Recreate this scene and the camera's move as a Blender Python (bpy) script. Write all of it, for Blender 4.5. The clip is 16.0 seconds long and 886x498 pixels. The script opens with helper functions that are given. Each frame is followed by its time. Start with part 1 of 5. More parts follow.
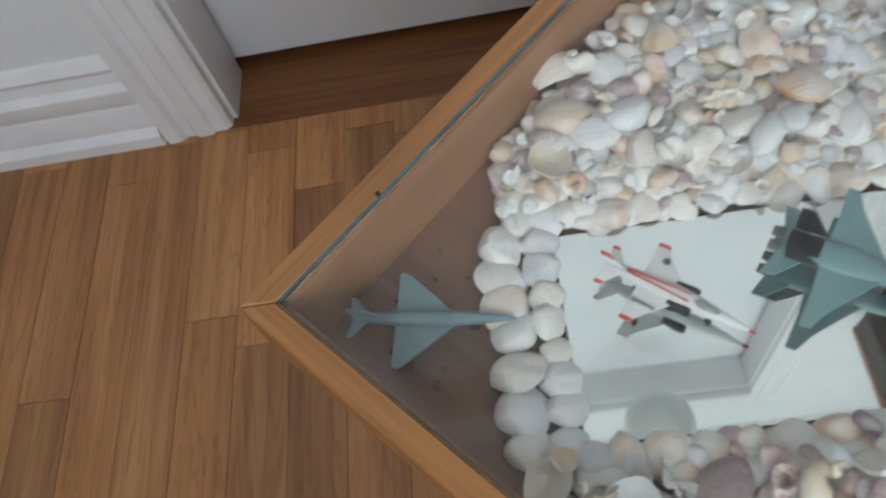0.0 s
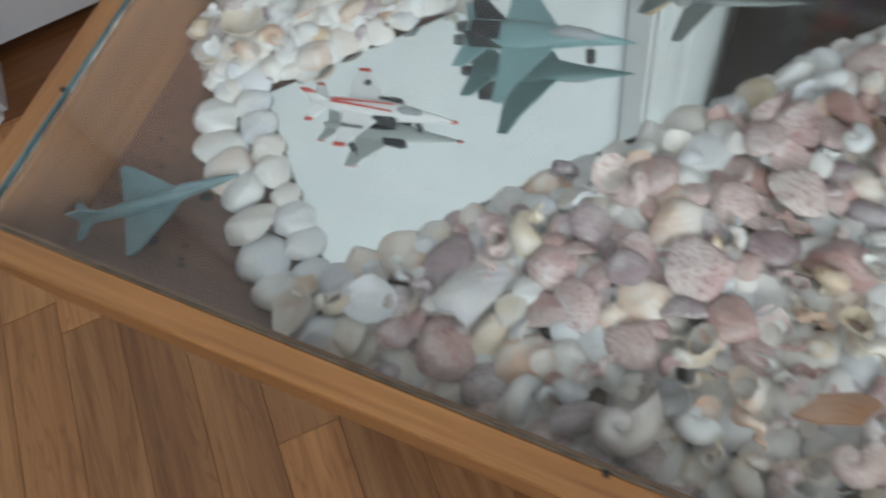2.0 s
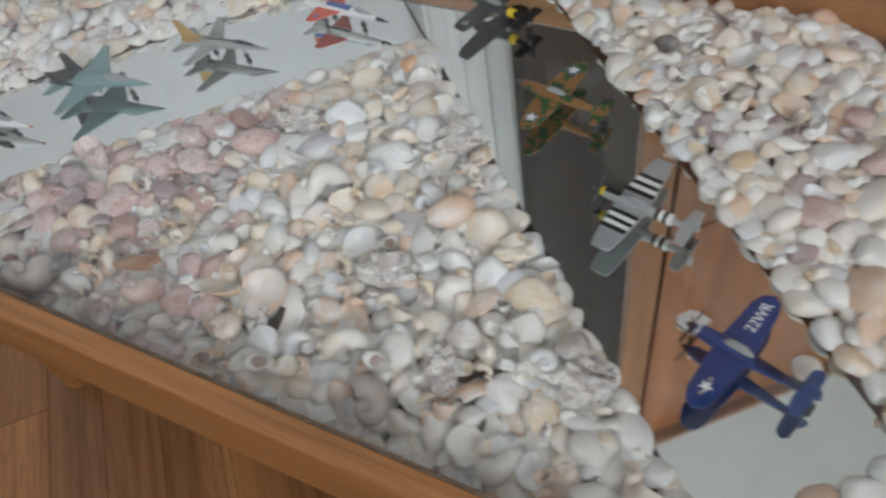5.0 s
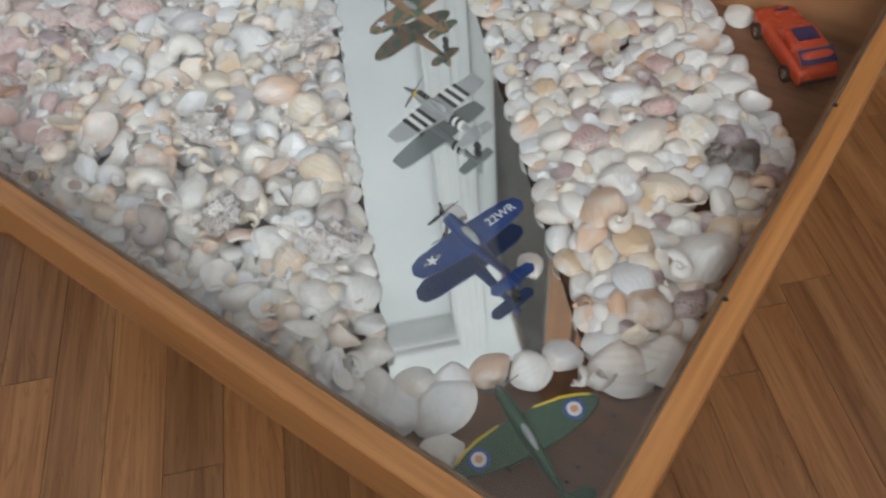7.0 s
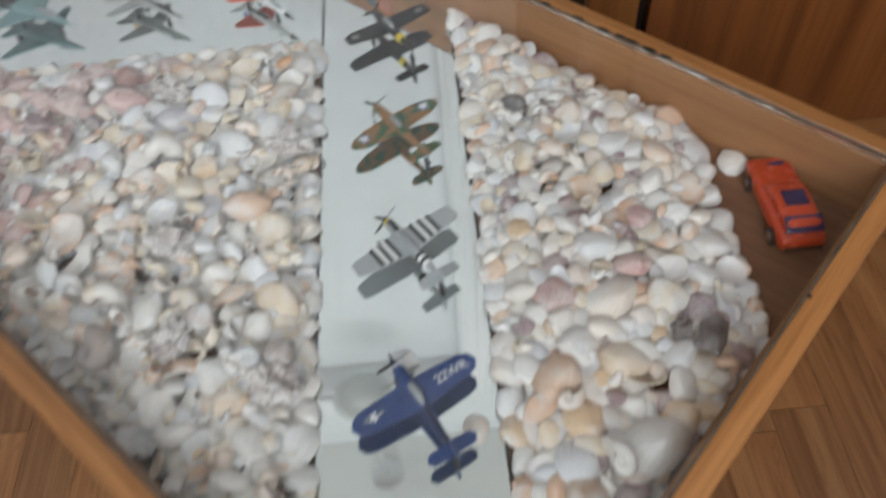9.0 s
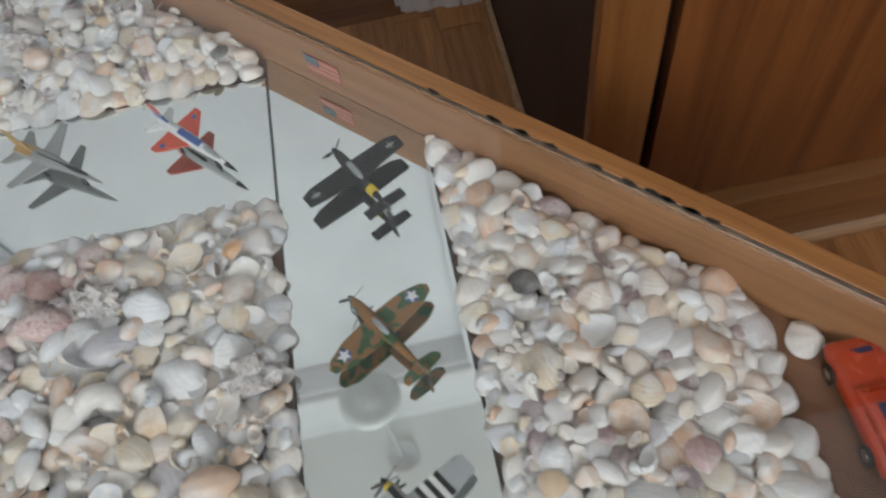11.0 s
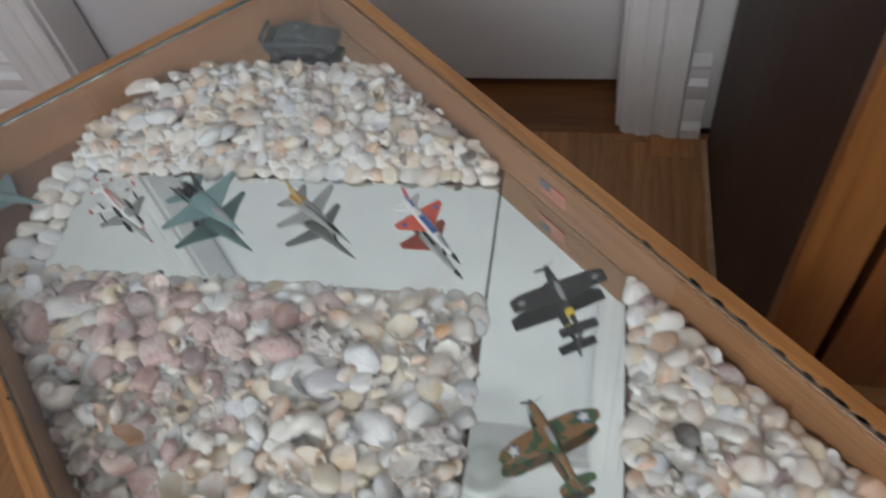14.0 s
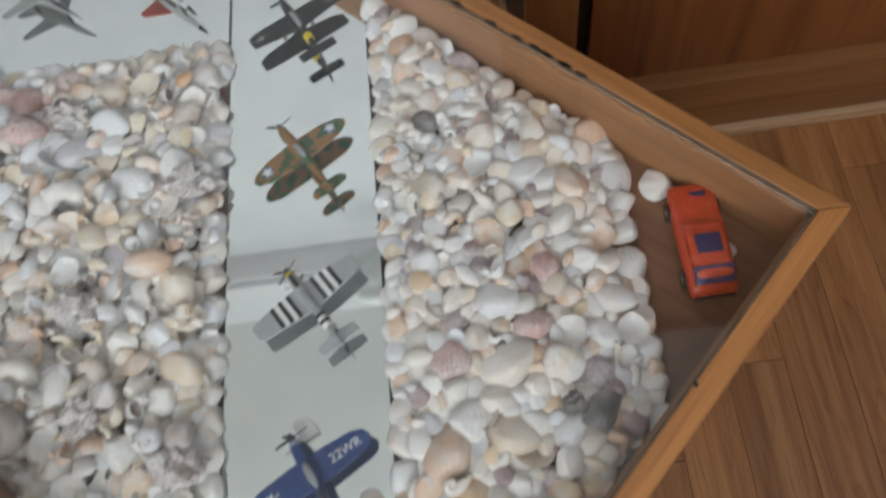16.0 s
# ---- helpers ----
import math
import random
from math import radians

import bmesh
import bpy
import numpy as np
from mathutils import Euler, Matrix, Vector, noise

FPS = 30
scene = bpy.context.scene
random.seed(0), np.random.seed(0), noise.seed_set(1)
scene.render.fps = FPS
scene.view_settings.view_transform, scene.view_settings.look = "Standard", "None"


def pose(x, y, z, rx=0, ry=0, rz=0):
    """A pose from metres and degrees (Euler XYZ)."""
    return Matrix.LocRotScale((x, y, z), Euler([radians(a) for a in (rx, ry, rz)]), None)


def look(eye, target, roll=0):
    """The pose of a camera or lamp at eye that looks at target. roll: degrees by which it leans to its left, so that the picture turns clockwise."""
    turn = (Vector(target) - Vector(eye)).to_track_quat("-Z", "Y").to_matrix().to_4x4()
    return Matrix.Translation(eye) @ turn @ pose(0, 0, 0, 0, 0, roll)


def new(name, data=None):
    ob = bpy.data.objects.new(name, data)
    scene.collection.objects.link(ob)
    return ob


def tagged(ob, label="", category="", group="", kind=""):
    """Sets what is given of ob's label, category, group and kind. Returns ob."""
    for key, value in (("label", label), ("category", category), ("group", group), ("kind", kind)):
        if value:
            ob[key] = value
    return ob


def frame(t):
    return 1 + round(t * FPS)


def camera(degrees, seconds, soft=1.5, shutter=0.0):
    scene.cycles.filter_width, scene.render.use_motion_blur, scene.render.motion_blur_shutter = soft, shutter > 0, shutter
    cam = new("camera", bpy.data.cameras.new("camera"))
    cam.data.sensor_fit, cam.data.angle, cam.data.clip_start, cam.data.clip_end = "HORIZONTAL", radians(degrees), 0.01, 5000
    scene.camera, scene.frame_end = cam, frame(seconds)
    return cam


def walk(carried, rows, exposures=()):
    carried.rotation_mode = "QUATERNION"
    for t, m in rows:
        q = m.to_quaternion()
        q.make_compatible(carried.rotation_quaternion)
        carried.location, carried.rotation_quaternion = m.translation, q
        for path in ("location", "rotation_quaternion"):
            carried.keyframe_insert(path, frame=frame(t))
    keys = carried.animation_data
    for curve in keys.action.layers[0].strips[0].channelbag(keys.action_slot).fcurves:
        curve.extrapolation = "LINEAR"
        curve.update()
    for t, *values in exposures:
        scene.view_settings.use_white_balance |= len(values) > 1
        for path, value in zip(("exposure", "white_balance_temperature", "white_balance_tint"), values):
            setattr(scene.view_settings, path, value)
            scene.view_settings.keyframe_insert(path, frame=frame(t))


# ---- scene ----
cam = camera(60.1, 16.0, soft=2.3, shutter=0.5)
PATH = [
    (0, (0.204, -0.019, 0.675), (-0.64, 0.521, -1.055), -18.9),
    (0.5, (0.175, -0.014, 0.643), (-0.632, 0.494, -1.115), -21.2),
    (1, (0.199, -0.008, 0.65), (-0.526, 0.571, -1.121), -19.3),
    (1.5, (0.244, -0.015, 0.651), (-0.396, 0.622, -1.133), -19.4),
    (2, (0.304, -0.025, 0.638), (-0.29, 0.58, -1.173), -23.2),
    (2.5, (0.371, 0.001, 0.652), (-0.208, 0.638, -1.154), -25.3),
    (3, (0.439, -0.001, 0.664), (-0.213, 0.737, -1.076), -24.0),
    (3.5, (0.499, -0.032, 0.684), (-0.247, 0.771, -0.989), -19.0),
    (4, (0.545, -0.046, 0.687), (-0.295, 0.768, -0.935), -20.1),
    (4.5, (0.617, -0.054, 0.678), (-0.169, 0.89, -0.9), -16.3),
    (5, (0.69, -0.078, 0.686), (-0.03, 0.907, -0.899), -13.1),
    (5.2, (0.711, -0.078, 0.689), (-0.009, 0.914, -0.891), -12.1),
    (7.3, (0.869, -0.063, 0.683), (0.096, 0.804, -0.945), -6.8),
    (7.5, (0.876, -0.056, 0.687), (0.054, 0.823, -0.911), -7.2),
    (8, (0.879, -0.051, 0.689), (0.035, 0.768, -0.928), -7.0),
    (8.5, (0.871, -0.036, 0.704), (-0.009, 0.769, -0.902), -6.4),
    (9, (0.846, 0.017, 0.716), (0.006, 0.868, -0.887), -5.2),
    (9.2, (0.816, 0.048, 0.723), (0.073, 0.943, -0.903), -3.2),
    (11.3, (0.689, 0.186, 0.73), (-0.047, 0.884, -0.994), -13.6),
    (11.5, (0.67, 0.187, 0.731), (-0.131, 0.854, -0.976), -14.3),
    (12, (0.634, 0.18, 0.735), (-0.265, 0.802, -0.94), -14.8),
    (12.5, (0.609, 0.169, 0.743), (-0.366, 0.744, -0.906), -14.2),
    (13, (0.602, 0.161, 0.773), (-0.429, 0.76, -0.833), -11.1),
    (13.5, (0.64, 0.146, 0.808), (-0.489, 0.722, -0.739), -11.7),
    (14, (0.698, 0.155, 0.811), (-0.375, 0.714, -0.781), -11.2),
    (14.5, (0.745, 0.158, 0.804), (-0.201, 0.776, -0.846), -11.2),
    (15, (0.796, 0.204, 0.771), (-0.002, 0.746, -0.98), -17.6),
    (15.5, (0.814, 0.201, 0.754), (0.085, 0.748, -1.026), -16.8),
    (16, (0.83, 0.176, 0.768), (0.158, 0.647, -1.056), -16.8),
]
walk(cam, [(t, look(eye, target, roll)) for t, eye, target, roll in PATH],
     [(0.0, -0.07, 6270, 5), (0.5, -0.07, 6050, 3), (1.0, -0.07, 5980, 0), (1.5, -0.07, 5850, -1), (2.0, -0.08, 6150, 4),
      (3.0, -0.28, 6350, 7), (4.0, -0.27, 6450, 10), (5.0, -0.27, 6500, 10), (8.0, -0.08, 6500, 10), (9.2, -0.14, 6500, 10),
      (12.5, -0.36, 6500, 10), (14.5, -0.27, 6500, 10), (16.0, -0.22, 6500, 10)])

# ---------------------------------------------------------------- light
world = bpy.data.worlds.new("daylight")
scene.world = world
world.use_nodes = True
wn = world.node_tree
sky = wn.nodes.new("ShaderNodeTexSky")
sky.sky_type = "NISHITA"
sky.sun_disc = False
sky.sun_elevation, sky.sun_rotation = radians(38), radians(150)
wn.links.new(sky.outputs[0], wn.nodes["Background"].inputs[0])
wn.nodes["Background"].inputs[1].default_value = 0.12

ROOM = Matrix.Rotation(radians(45), 4, "Z")      # room axes: u along the door wall, n towards it
WALL_N, WALL_S, WALL_W, WALL_E, CEIL = 0.44, -1.75, -2.4, 1.95, 2.30
DOOR_L, DOOR_R, DOOR_TOP = -0.196, 0.650, 1.95


def window_light(name, u, n, z, w, h, turn, watts, colour):
    lamp = bpy.data.lights.new(name, "AREA")
    lamp.shape, lamp.size, lamp.size_y = "RECTANGLE", w, h
    lamp.energy, lamp.color = watts, colour
    ob = new(name, lamp)
    ob.matrix_world = ROOM @ pose(u, n, z, 126, 0, turn)
    return ob


window_light("window_light", 0.30, WALL_S - 0.03, 1.5, 1.7, 1.5, 0, 41, (0.92, 0.97, 1.0))

# ---------------------------------------------------------------- materials


class Mat:
    """A small builder of node materials."""

    def __init__(self, name, rough=0.5, metal=0.0, spec=0.5):
        self.m = bpy.data.materials.new(name)
        self.m.use_nodes = True
        self.t = self.m.node_tree
        self.b = self.t.nodes["Principled BSDF"]
        self.b.inputs["Roughness"].default_value = rough
        self.b.inputs["Metallic"].default_value = metal
        self.b.inputs["Specular IOR Level"].default_value = spec

    def n(self, kind, **values):
        node = self.t.nodes.new(kind)
        for key, value in values.items():
            node.inputs[key.replace("_", " ")].default_value = value
        return node

    def link(self, a, b):
        self.t.links.new(a, b)

    def math(self, op, a, b=0.0):
        node = self.t.nodes.new("ShaderNodeMath")
        node.operation = op
        for i, v in enumerate((a, b)):
            if isinstance(v, (int, float)):
                node.inputs[i].default_value = v
            else:
                self.link(v, node.inputs[i])
        return node.outputs[0]

    def coords(self, shift=True, scale=(1, 1, 1)):
        tc = self.n("ShaderNodeTexCoord")
        mp = self.n("ShaderNodeMapping")
        mp.inputs["Scale"].default_value = scale
        self.link(tc.outputs["Object"], mp.inputs["Vector"])
        if shift:
            r = self.math("MULTIPLY", self.random(), 31.7)
            cx = self.n("ShaderNodeCombineXYZ")
            self.link(r, cx.inputs[0]), self.link(r, cx.inputs[1]), self.link(r, cx.inputs[2])
            self.link(cx.outputs[0], mp.inputs["Location"])
        return mp.outputs[0]

    def random(self):
        a = self.n("ShaderNodeObjectInfo").outputs["Random"]
        g = self.n("ShaderNodeNewGeometry").outputs["Random Per Island"]
        return self.math("FRACT", self.math("ADD", a, g))

    def noise(self, vec, scale, detail=4.0, rough=0.55, distort=0.0):
        node = self.n("ShaderNodeTexNoise", Scale=scale, Detail=detail, Roughness=rough, Distortion=distort)
        self.link(vec, node.inputs["Vector"])
        return node.outputs["Fac"]

    def ramp(self, fac, stops, constant=False):
        node = self.n("ShaderNodeValToRGB")
        cr = node.color_ramp
        if constant:
            cr.interpolation = "CONSTANT"
        while len(cr.elements) < len(stops):
            cr.elements.new(0.5)
        for e, (p, c) in zip(cr.elements, stops):
            e.position, e.color = p, (*c, 1)
        self.link(fac, node.inputs[0])
        return node.outputs[0]

    def mix(self, fac, a, b, mode="MIX"):
        node = self.n("ShaderNodeMix")
        node.data_type, node.blend_type = "RGBA", mode
        for v, i in ((fac, 0), (a, 6), (b, 7)):
            if isinstance(v, (int, float)):
                node.inputs[i].default_value = v
            elif isinstance(v, tuple):
                node.inputs[i].default_value = (*v, 1)
            else:
                self.link(v, node.inputs[i])
        return node.outputs[2]

    def colour(self, c):
        if isinstance(c, tuple):
            self.b.inputs["Base Color"].default_value = (*c, 1)
        else:
            self.link(c, self.b.inputs["Base Color"])
        return self

    def rough(self, socket, lo, hi):
        node = self.n("ShaderNodeMapRange")
        node.inputs["To Min"].default_value, node.inputs["To Max"].default_value = lo, hi
        self.link(socket, node.inputs[0])
        self.link(node.outputs[0], self.b.inputs["Roughness"])
        return self

    def bump(self, height, strength=0.3, dist=0.001):
        node = self.n("ShaderNodeBump", Strength=strength, Distance=dist)
        self.link(height, node.inputs["Height"])
        self.link(node.outputs[0], self.b.inputs["Normal"])
        return self


def wood(name, dark, mid, light, grain=1.0, rough=0.4, vary=0.35, along=0, veins=0.0):
    """Straight-grained wood, the grain along one local axis."""
    m = Mat(name, rough)
    sc = [26.0 * grain] * 3
    sc[along] = 1.6 * grain
    v = m.coords(True, tuple(sc))
    big = m.noise(v, 1.0, 5, 0.6, 0.9)
    sc2 = [160.0 * grain] * 3
    sc2[along] = 5.0 * grain
    v2 = m.coords(True, tuple(sc2))
    fine = m.noise(v2, 1.0, 3, 0.6)
    c = m.ramp(big, [(0.28, dark), (0.5, mid), (0.72, light)])
    c = m.mix(0.30, c, m.ramp(fine, [(0.3, tuple(x * 0.55 for x in dark)), (0.6, light)]), "MIX")
    if veins:
        # long dark growth-ring streaks, wandering across the board
        sc3 = [30.0] * 3
        sc3[along] = 2.2
        ring = m.noise(m.coords(True, tuple(sc3)), 1.0, 3, 0.5, 2.2)
        band = m.math("ABSOLUTE", m.math("SUBTRACT", m.math("FRACT", m.math("MULTIPLY", ring, 7.0)), 0.5))
        c = m.mix(m.math("MULTIPLY", m.ramp(band, [(0.0, (1, 1, 1)), (0.16, (0, 0, 0))]), veins), c, tuple(x * 0.45 for x in dark), "MIX")
    tone = m.ramp(m.random(), [(0.0, (1 - vary, 1 - vary, 1 - vary)), (0.5, (0.92, 0.9, 0.88)), (1.0, (1.12, 1.08, 1.02))])
    c = m.mix(1.0, c, tone, "MULTIPLY")
    m.colour(c).bump(fine, 0.18, 0.0006)
    m.rough(big, rough - 0.08, rough + 0.12)
    return m.m


def paint(name, col, rough=0.45, blotch=0.06, scale=9.0, bumpy=0.12):
    m = Mat(name, rough)
    v = m.coords(False)
    a = m.noise(v, scale, 5, 0.6)
    b = m.noise(v, scale * 14, 3, 0.5)
    lo = tuple(x * (1 - blotch) for x in col)
    hi = tuple(min(1, x * (1 + blotch)) for x in col)
    m.colour(m.ramp(a, [(0.3, lo), (0.7, hi)])).bump(b, bumpy, 0.0008)
    m.rough(a, rough - 0.06, rough + 0.1)
    return m.m


def plastic(name, col, rough=0.38, wear=0.12, metal=0.0, spec=0.5):
    m = Mat(name, rough, metal, spec)
    v = m.coords(True)
    a = m.noise(v, 90, 4, 0.6)
    m.colour(m.ramp(a, [(0.3, tuple(x * (1 - wear) for x in col)), (0.7, tuple(min(1, x * (1 + wear)) for x in col))]))
    m.rough(a, rough - 0.08, rough + 0.12)
    return m.m


def shell_mat(name, stops, band=0.3, spots=None, rough=0.30, lines=60.0, dirt=0.12, amount=1.0, least=0.12):
    """Seashell: white, flushed with a tone of its own, growth lines round the hinge, stains, fine relief."""
    m = Mat(name, rough)
    rnd = m.random()
    tone = m.ramp(rnd, stops)
    pale = m.ramp(m.math("FRACT", m.math("MULTIPLY", rnd, 7.3)), [(0.0, (0.80, 0.76, 0.70)), (0.4, (0.86, 0.84, 0.81)), (0.7, (0.79, 0.79, 0.80)), (1.0, (0.83, 0.77, 0.70))])
    tc = m.n("ShaderNodeTexCoord")
    mp = m.n("ShaderNodeMapping")
    mp.inputs["Location"].default_value = (0, 0.5, 0)
    m.link(tc.outputs["Object"], mp.inputs["Vector"])
    ln = m.n("ShaderNodeVectorMath")
    ln.operation = "LENGTH"
    m.link(mp.outputs[0], ln.inputs[0])
    v = m.coords(True)
    wob = m.noise(v, 3.0, 4, 0.6)
    d = m.math("ADD", ln.outputs["Value"], m.math("MULTIPLY", wob, 0.22))
    wave = m.math("ADD", m.math("MULTIPLY", m.math("SINE", m.math("MULTIPLY", d, lines)), 0.5), 0.5)
    wide = m.math("ADD", m.math("MULTIPLY", m.math("SINE", m.math("MULTIPLY", d, lines * 0.27)), 0.5), 0.5)
    # the tone gathers in patches and towards the hinge of some shells
    patch = m.noise(v, 1.5, 3, 0.55)
    lean = m.math("MULTIPLY", m.math("SUBTRACT", m.math("FRACT", m.math("MULTIPLY", rnd, 3.7)), 0.5), m.math("SUBTRACT", d, 0.55))
    flush = m.ramp(m.math("ADD", patch, m.math("MULTIPLY", lean, 0.7)), [(0.36, (least, least, least)), (0.62, (1, 1, 1))])
    c = m.mix(m.math("MULTIPLY", flush, amount), pale, tone, "MIX")
    c = m.mix(m.math("MULTIPLY", m.math("MULTIPLY", wide, band), wob), c, (0.52, 0.40, 0.32), "MIX")
    fine = m.noise(v, 13.0, 3, 0.6)
    c = m.mix(0.22, c, m.ramp(fine, [(0.3, (0.74, 0.72, 0.70)), (0.65, (1, 1, 1))]), "MULTIPLY")
    stain = m.noise(v, 2.2, 5, 0.65)
    c = m.mix(m.math("MULTIPLY", m.math("GREATER_THAN", stain, 0.62), dirt), c, (0.42, 0.33, 0.28), "MIX")
    if spots:
        s = m.noise(v, 17.0, 3, 0.7, 0.8)
        c = m.mix(m.ramp(s, [(0.53, (0, 0, 0)), (0.60, (0.75, 0.75, 0.75))]), c, spots, "MIX")
    m.colour(c)
    m.bump(m.math("ADD", m.math("MULTIPLY", wave, 0.30), m.noise(v, 7.0, 3, 0.6)), 0.12, 0.02)
    m.rough(stain, rough - 0.1, rough + 0.22)
    return m.m


FLOOR_OAK = wood("oak_floor", (0.24, 0.093, 0.033), (0.38, 0.166, 0.060), (0.53, 0.270, 0.106), 0.8, 0.34, 0.26, veins=0.35)
THRESH_OAK = wood("oak_threshold", (0.07, 0.024, 0.008), (0.16, 0.06, 0.02), (0.26, 0.11, 0.04), 1.0, 0.34, 0.2)
RAIL_OAK = wood("varnished_oak", (0.28, 0.110, 0.032), (0.43, 0.185, 0.058), (0.56, 0.27, 0.095), 2.2, 0.36, 0.12)
INNER_WOOD = wood("lining_wood", (0.25, 0.115, 0.048), (0.34, 0.165, 0.072), (0.42, 0.215, 0.098), 1.2, 0.5, 0.12)
BOARD = wood("base_board", (0.15, 0.066, 0.034), (0.22, 0.105, 0.058), (0.29, 0.15, 0.085), 1.0, 0.5, 0.1)
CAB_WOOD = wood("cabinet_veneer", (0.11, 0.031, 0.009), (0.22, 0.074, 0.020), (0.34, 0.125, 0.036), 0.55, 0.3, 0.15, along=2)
# cabinet veneer darkened to near black: shade on the door side, put into colour
CAB_SIDE_SHADED = wood("cabinet_veneer_shaded", (0.012, 0.004, 0.0015), (0.024, 0.008, 0.003), (0.045, 0.015, 0.005), 0.55, 0.55, 0.15, along=2)
CAB_RAIL = wood("cabinet_rail_wood", (0.18, 0.074, 0.024), (0.25, 0.108, 0.037), (0.33, 0.150, 0.053), 0.9, 0.34, 0.1)
CAB_POST = wood("cabinet_post_wood", (0.17, 0.060, 0.015), (0.26, 0.096, 0.025), (0.34, 0.14, 0.039), 0.9, 0.32, 0.1, along=2)
PALE_WOOD = wood("bare_wood_edge", (0.36, 0.215, 0.11), (0.46, 0.29, 0.165), (0.56, 0.38, 0.235), 1.0, 0.55, 0.1)
DARK_GAP = paint("dark_recess", (0.02, 0.010, 0.006), 0.7)
WHITE_TRIM = paint("white_trim_paint", (0.76, 0.75, 0.76), 0.38, 0.05, 14.0)
WHITE_DOOR = paint("white_door_paint", (0.74, 0.74, 0.76), 0.42, 0.03, 5.0, 0.06)
WALL_PAINT = paint("white_wall_paint", (0.74, 0.74, 0.75), 0.6, 0.04, 4.0, 0.2)
CEIL_PAINT = paint("ceiling_paint", (0.82, 0.82, 0.80), 0.8, 0.02, 3.0, 0.2)
GASKET = paint("dark_gap_line", (0.035, 0.032, 0.026), 0.6, 0.5, 60.0)
RAIL_GAP = paint("dusty_gap", (0.115, 0.085, 0.058), 0.7, 0.5, 60.0)
GLASS_EDGE = plastic("glass_edge_green", (0.09, 0.155, 0.165), 0.15, 0.25)

_g = Mat("clear_glass", 0.02)
_g.b.inputs["Transmission Weight"].default_value = 1.0
_g.b.inputs["IOR"].default_value = 1.45
_g.b.inputs["Base Color"].default_value = (0.97, 0.99, 0.985, 1)
_v = _g.coords(False)
_g.rough(_g.noise(_v, 7, 5, 0.7), 0.0, 0.05)
GLASS = _g.m
_g = Mat("mirror_silver", 0.02, 1.0)
_v = _g.coords(False)
_s = _g.noise(_v, 14, 5, 0.7)
_g.colour(_g.ramp(_s, [(0.35, (0.80, 0.84, 0.83)), (0.7, (0.86, 0.90, 0.885))]))
_g.rough(_g.noise(_v, 30, 5, 0.7), 0.0, 0.06)
MIRROR = _g.m


# ---------------------------------------------------------------- mesh helpers
def finish(name, bm, mat=None, smooth=None):
    bmesh.ops.recalc_face_normals(bm, faces=bm.faces)
    me = bpy.data.meshes.new(name)
    bm.to_mesh(me)
    bm.free()
    mats = mat if isinstance(mat, (list, tuple)) else [mat]
    for x in mats:
        if x:
            me.materials.append(x)
    if smooth is not None:
        me.polygons.foreach_set("use_smooth", [True] * len(me.polygons))
        if smooth < 180:
            me.set_sharp_from_angle(angle=radians(smooth))
    return me


def part(name, bm, mat, parent, label="", smooth=40):
    ob = new(name, finish(name, bm, mat, smooth))
    ob.parent = parent
    return tagged(ob, label)


def thing(name, m, label, category, group=""):
    ob = new(name)
    ob.empty_display_size = 0.02
    ob.matrix_world = m
    return tagged(ob, label, category, group)


def structure(name, bm, mat, label="", smooth=30):
    return tagged(new(name, finish(name, bm, mat, smooth)), label, kind="structure")


def box(bm, x0, x1, y0, y1, z0, z1, bevel=0.0, m=None):
    made = bmesh.ops.create_cube(bm, size=1.0)["verts"]
    for v in made:
        v.co = Vector((x0 + (v.co.x + 0.5) * (x1 - x0), y0 + (v.co.y + 0.5) * (y1 - y0), z0 + (v.co.z + 0.5) * (z1 - z0)))
    if bevel:
        edges = list({e for v in made for e in v.link_edges})
        res = bmesh.ops.bevel(bm, geom=edges, offset=bevel, segments=2, profile=0.6, affect="EDGES")
        made = list({v for f in res["faces"] for v in f.verts} | {v for v in made if v.is_valid})
    if m is not None:
        bmesh.ops.transform(bm, matrix=m, verts=made)
    return bm


def prism(bm, outline, z0, z1, m=None, bevel=0.0):
    """A closed outline in x, y, raised from z0 to z1."""
    lo = [bm.verts.new((x, y, z0)) for x, y in outline]
    hi = [bm.verts.new((x, y, z1)) for x, y in outline]
    k = len(outline)
    bm.faces.new(hi)
    bm.faces.new(lo[::-1])
    for i in range(k):
        bm.faces.new((lo[i], lo[(i + 1) % k], hi[(i + 1) % k], hi[i]))
    verts = lo + hi
    if bevel:
        es = [e for e in {e for v in verts for e in v.link_edges}]
        res = bmesh.ops.bevel(bm, geom=es, offset=bevel, segments=1, affect="EDGES")
        verts = list({v for f in res["faces"] for v in f.verts} | {v for v in verts if v.is_valid})
    if m is not None:
        bmesh.ops.transform(bm, matrix=m, verts=verts)
    return bm


def loft(bm, rings, segs=12, m=None, power=1.0):
    """A body along x: rings of (x, z, half width, half height)."""
    rows, made = [], []
    for x, z, hw, hh in rings:
        row = []
        for j in range(segs):
            a = 2 * math.pi * j / segs
            ca, sa = math.cos(a), math.sin(a)
            row.append(bm.verts.new((x, hw * math.copysign(abs(ca) ** power, ca), z + hh * math.copysign(abs(sa) ** power, sa))))
        rows.append(row)
        made += row
    for a, b in zip(rows, rows[1:]):
        for j in range(segs):
            bm.faces.new((a[j], a[(j + 1) % segs], b[(j + 1) % segs], b[j]))
    bm.faces.new(rows[0][::-1])
    bm.faces.new(rows[-1])
    if m is not None:
        bmesh.ops.transform(bm, matrix=m, verts=made)
    return bm


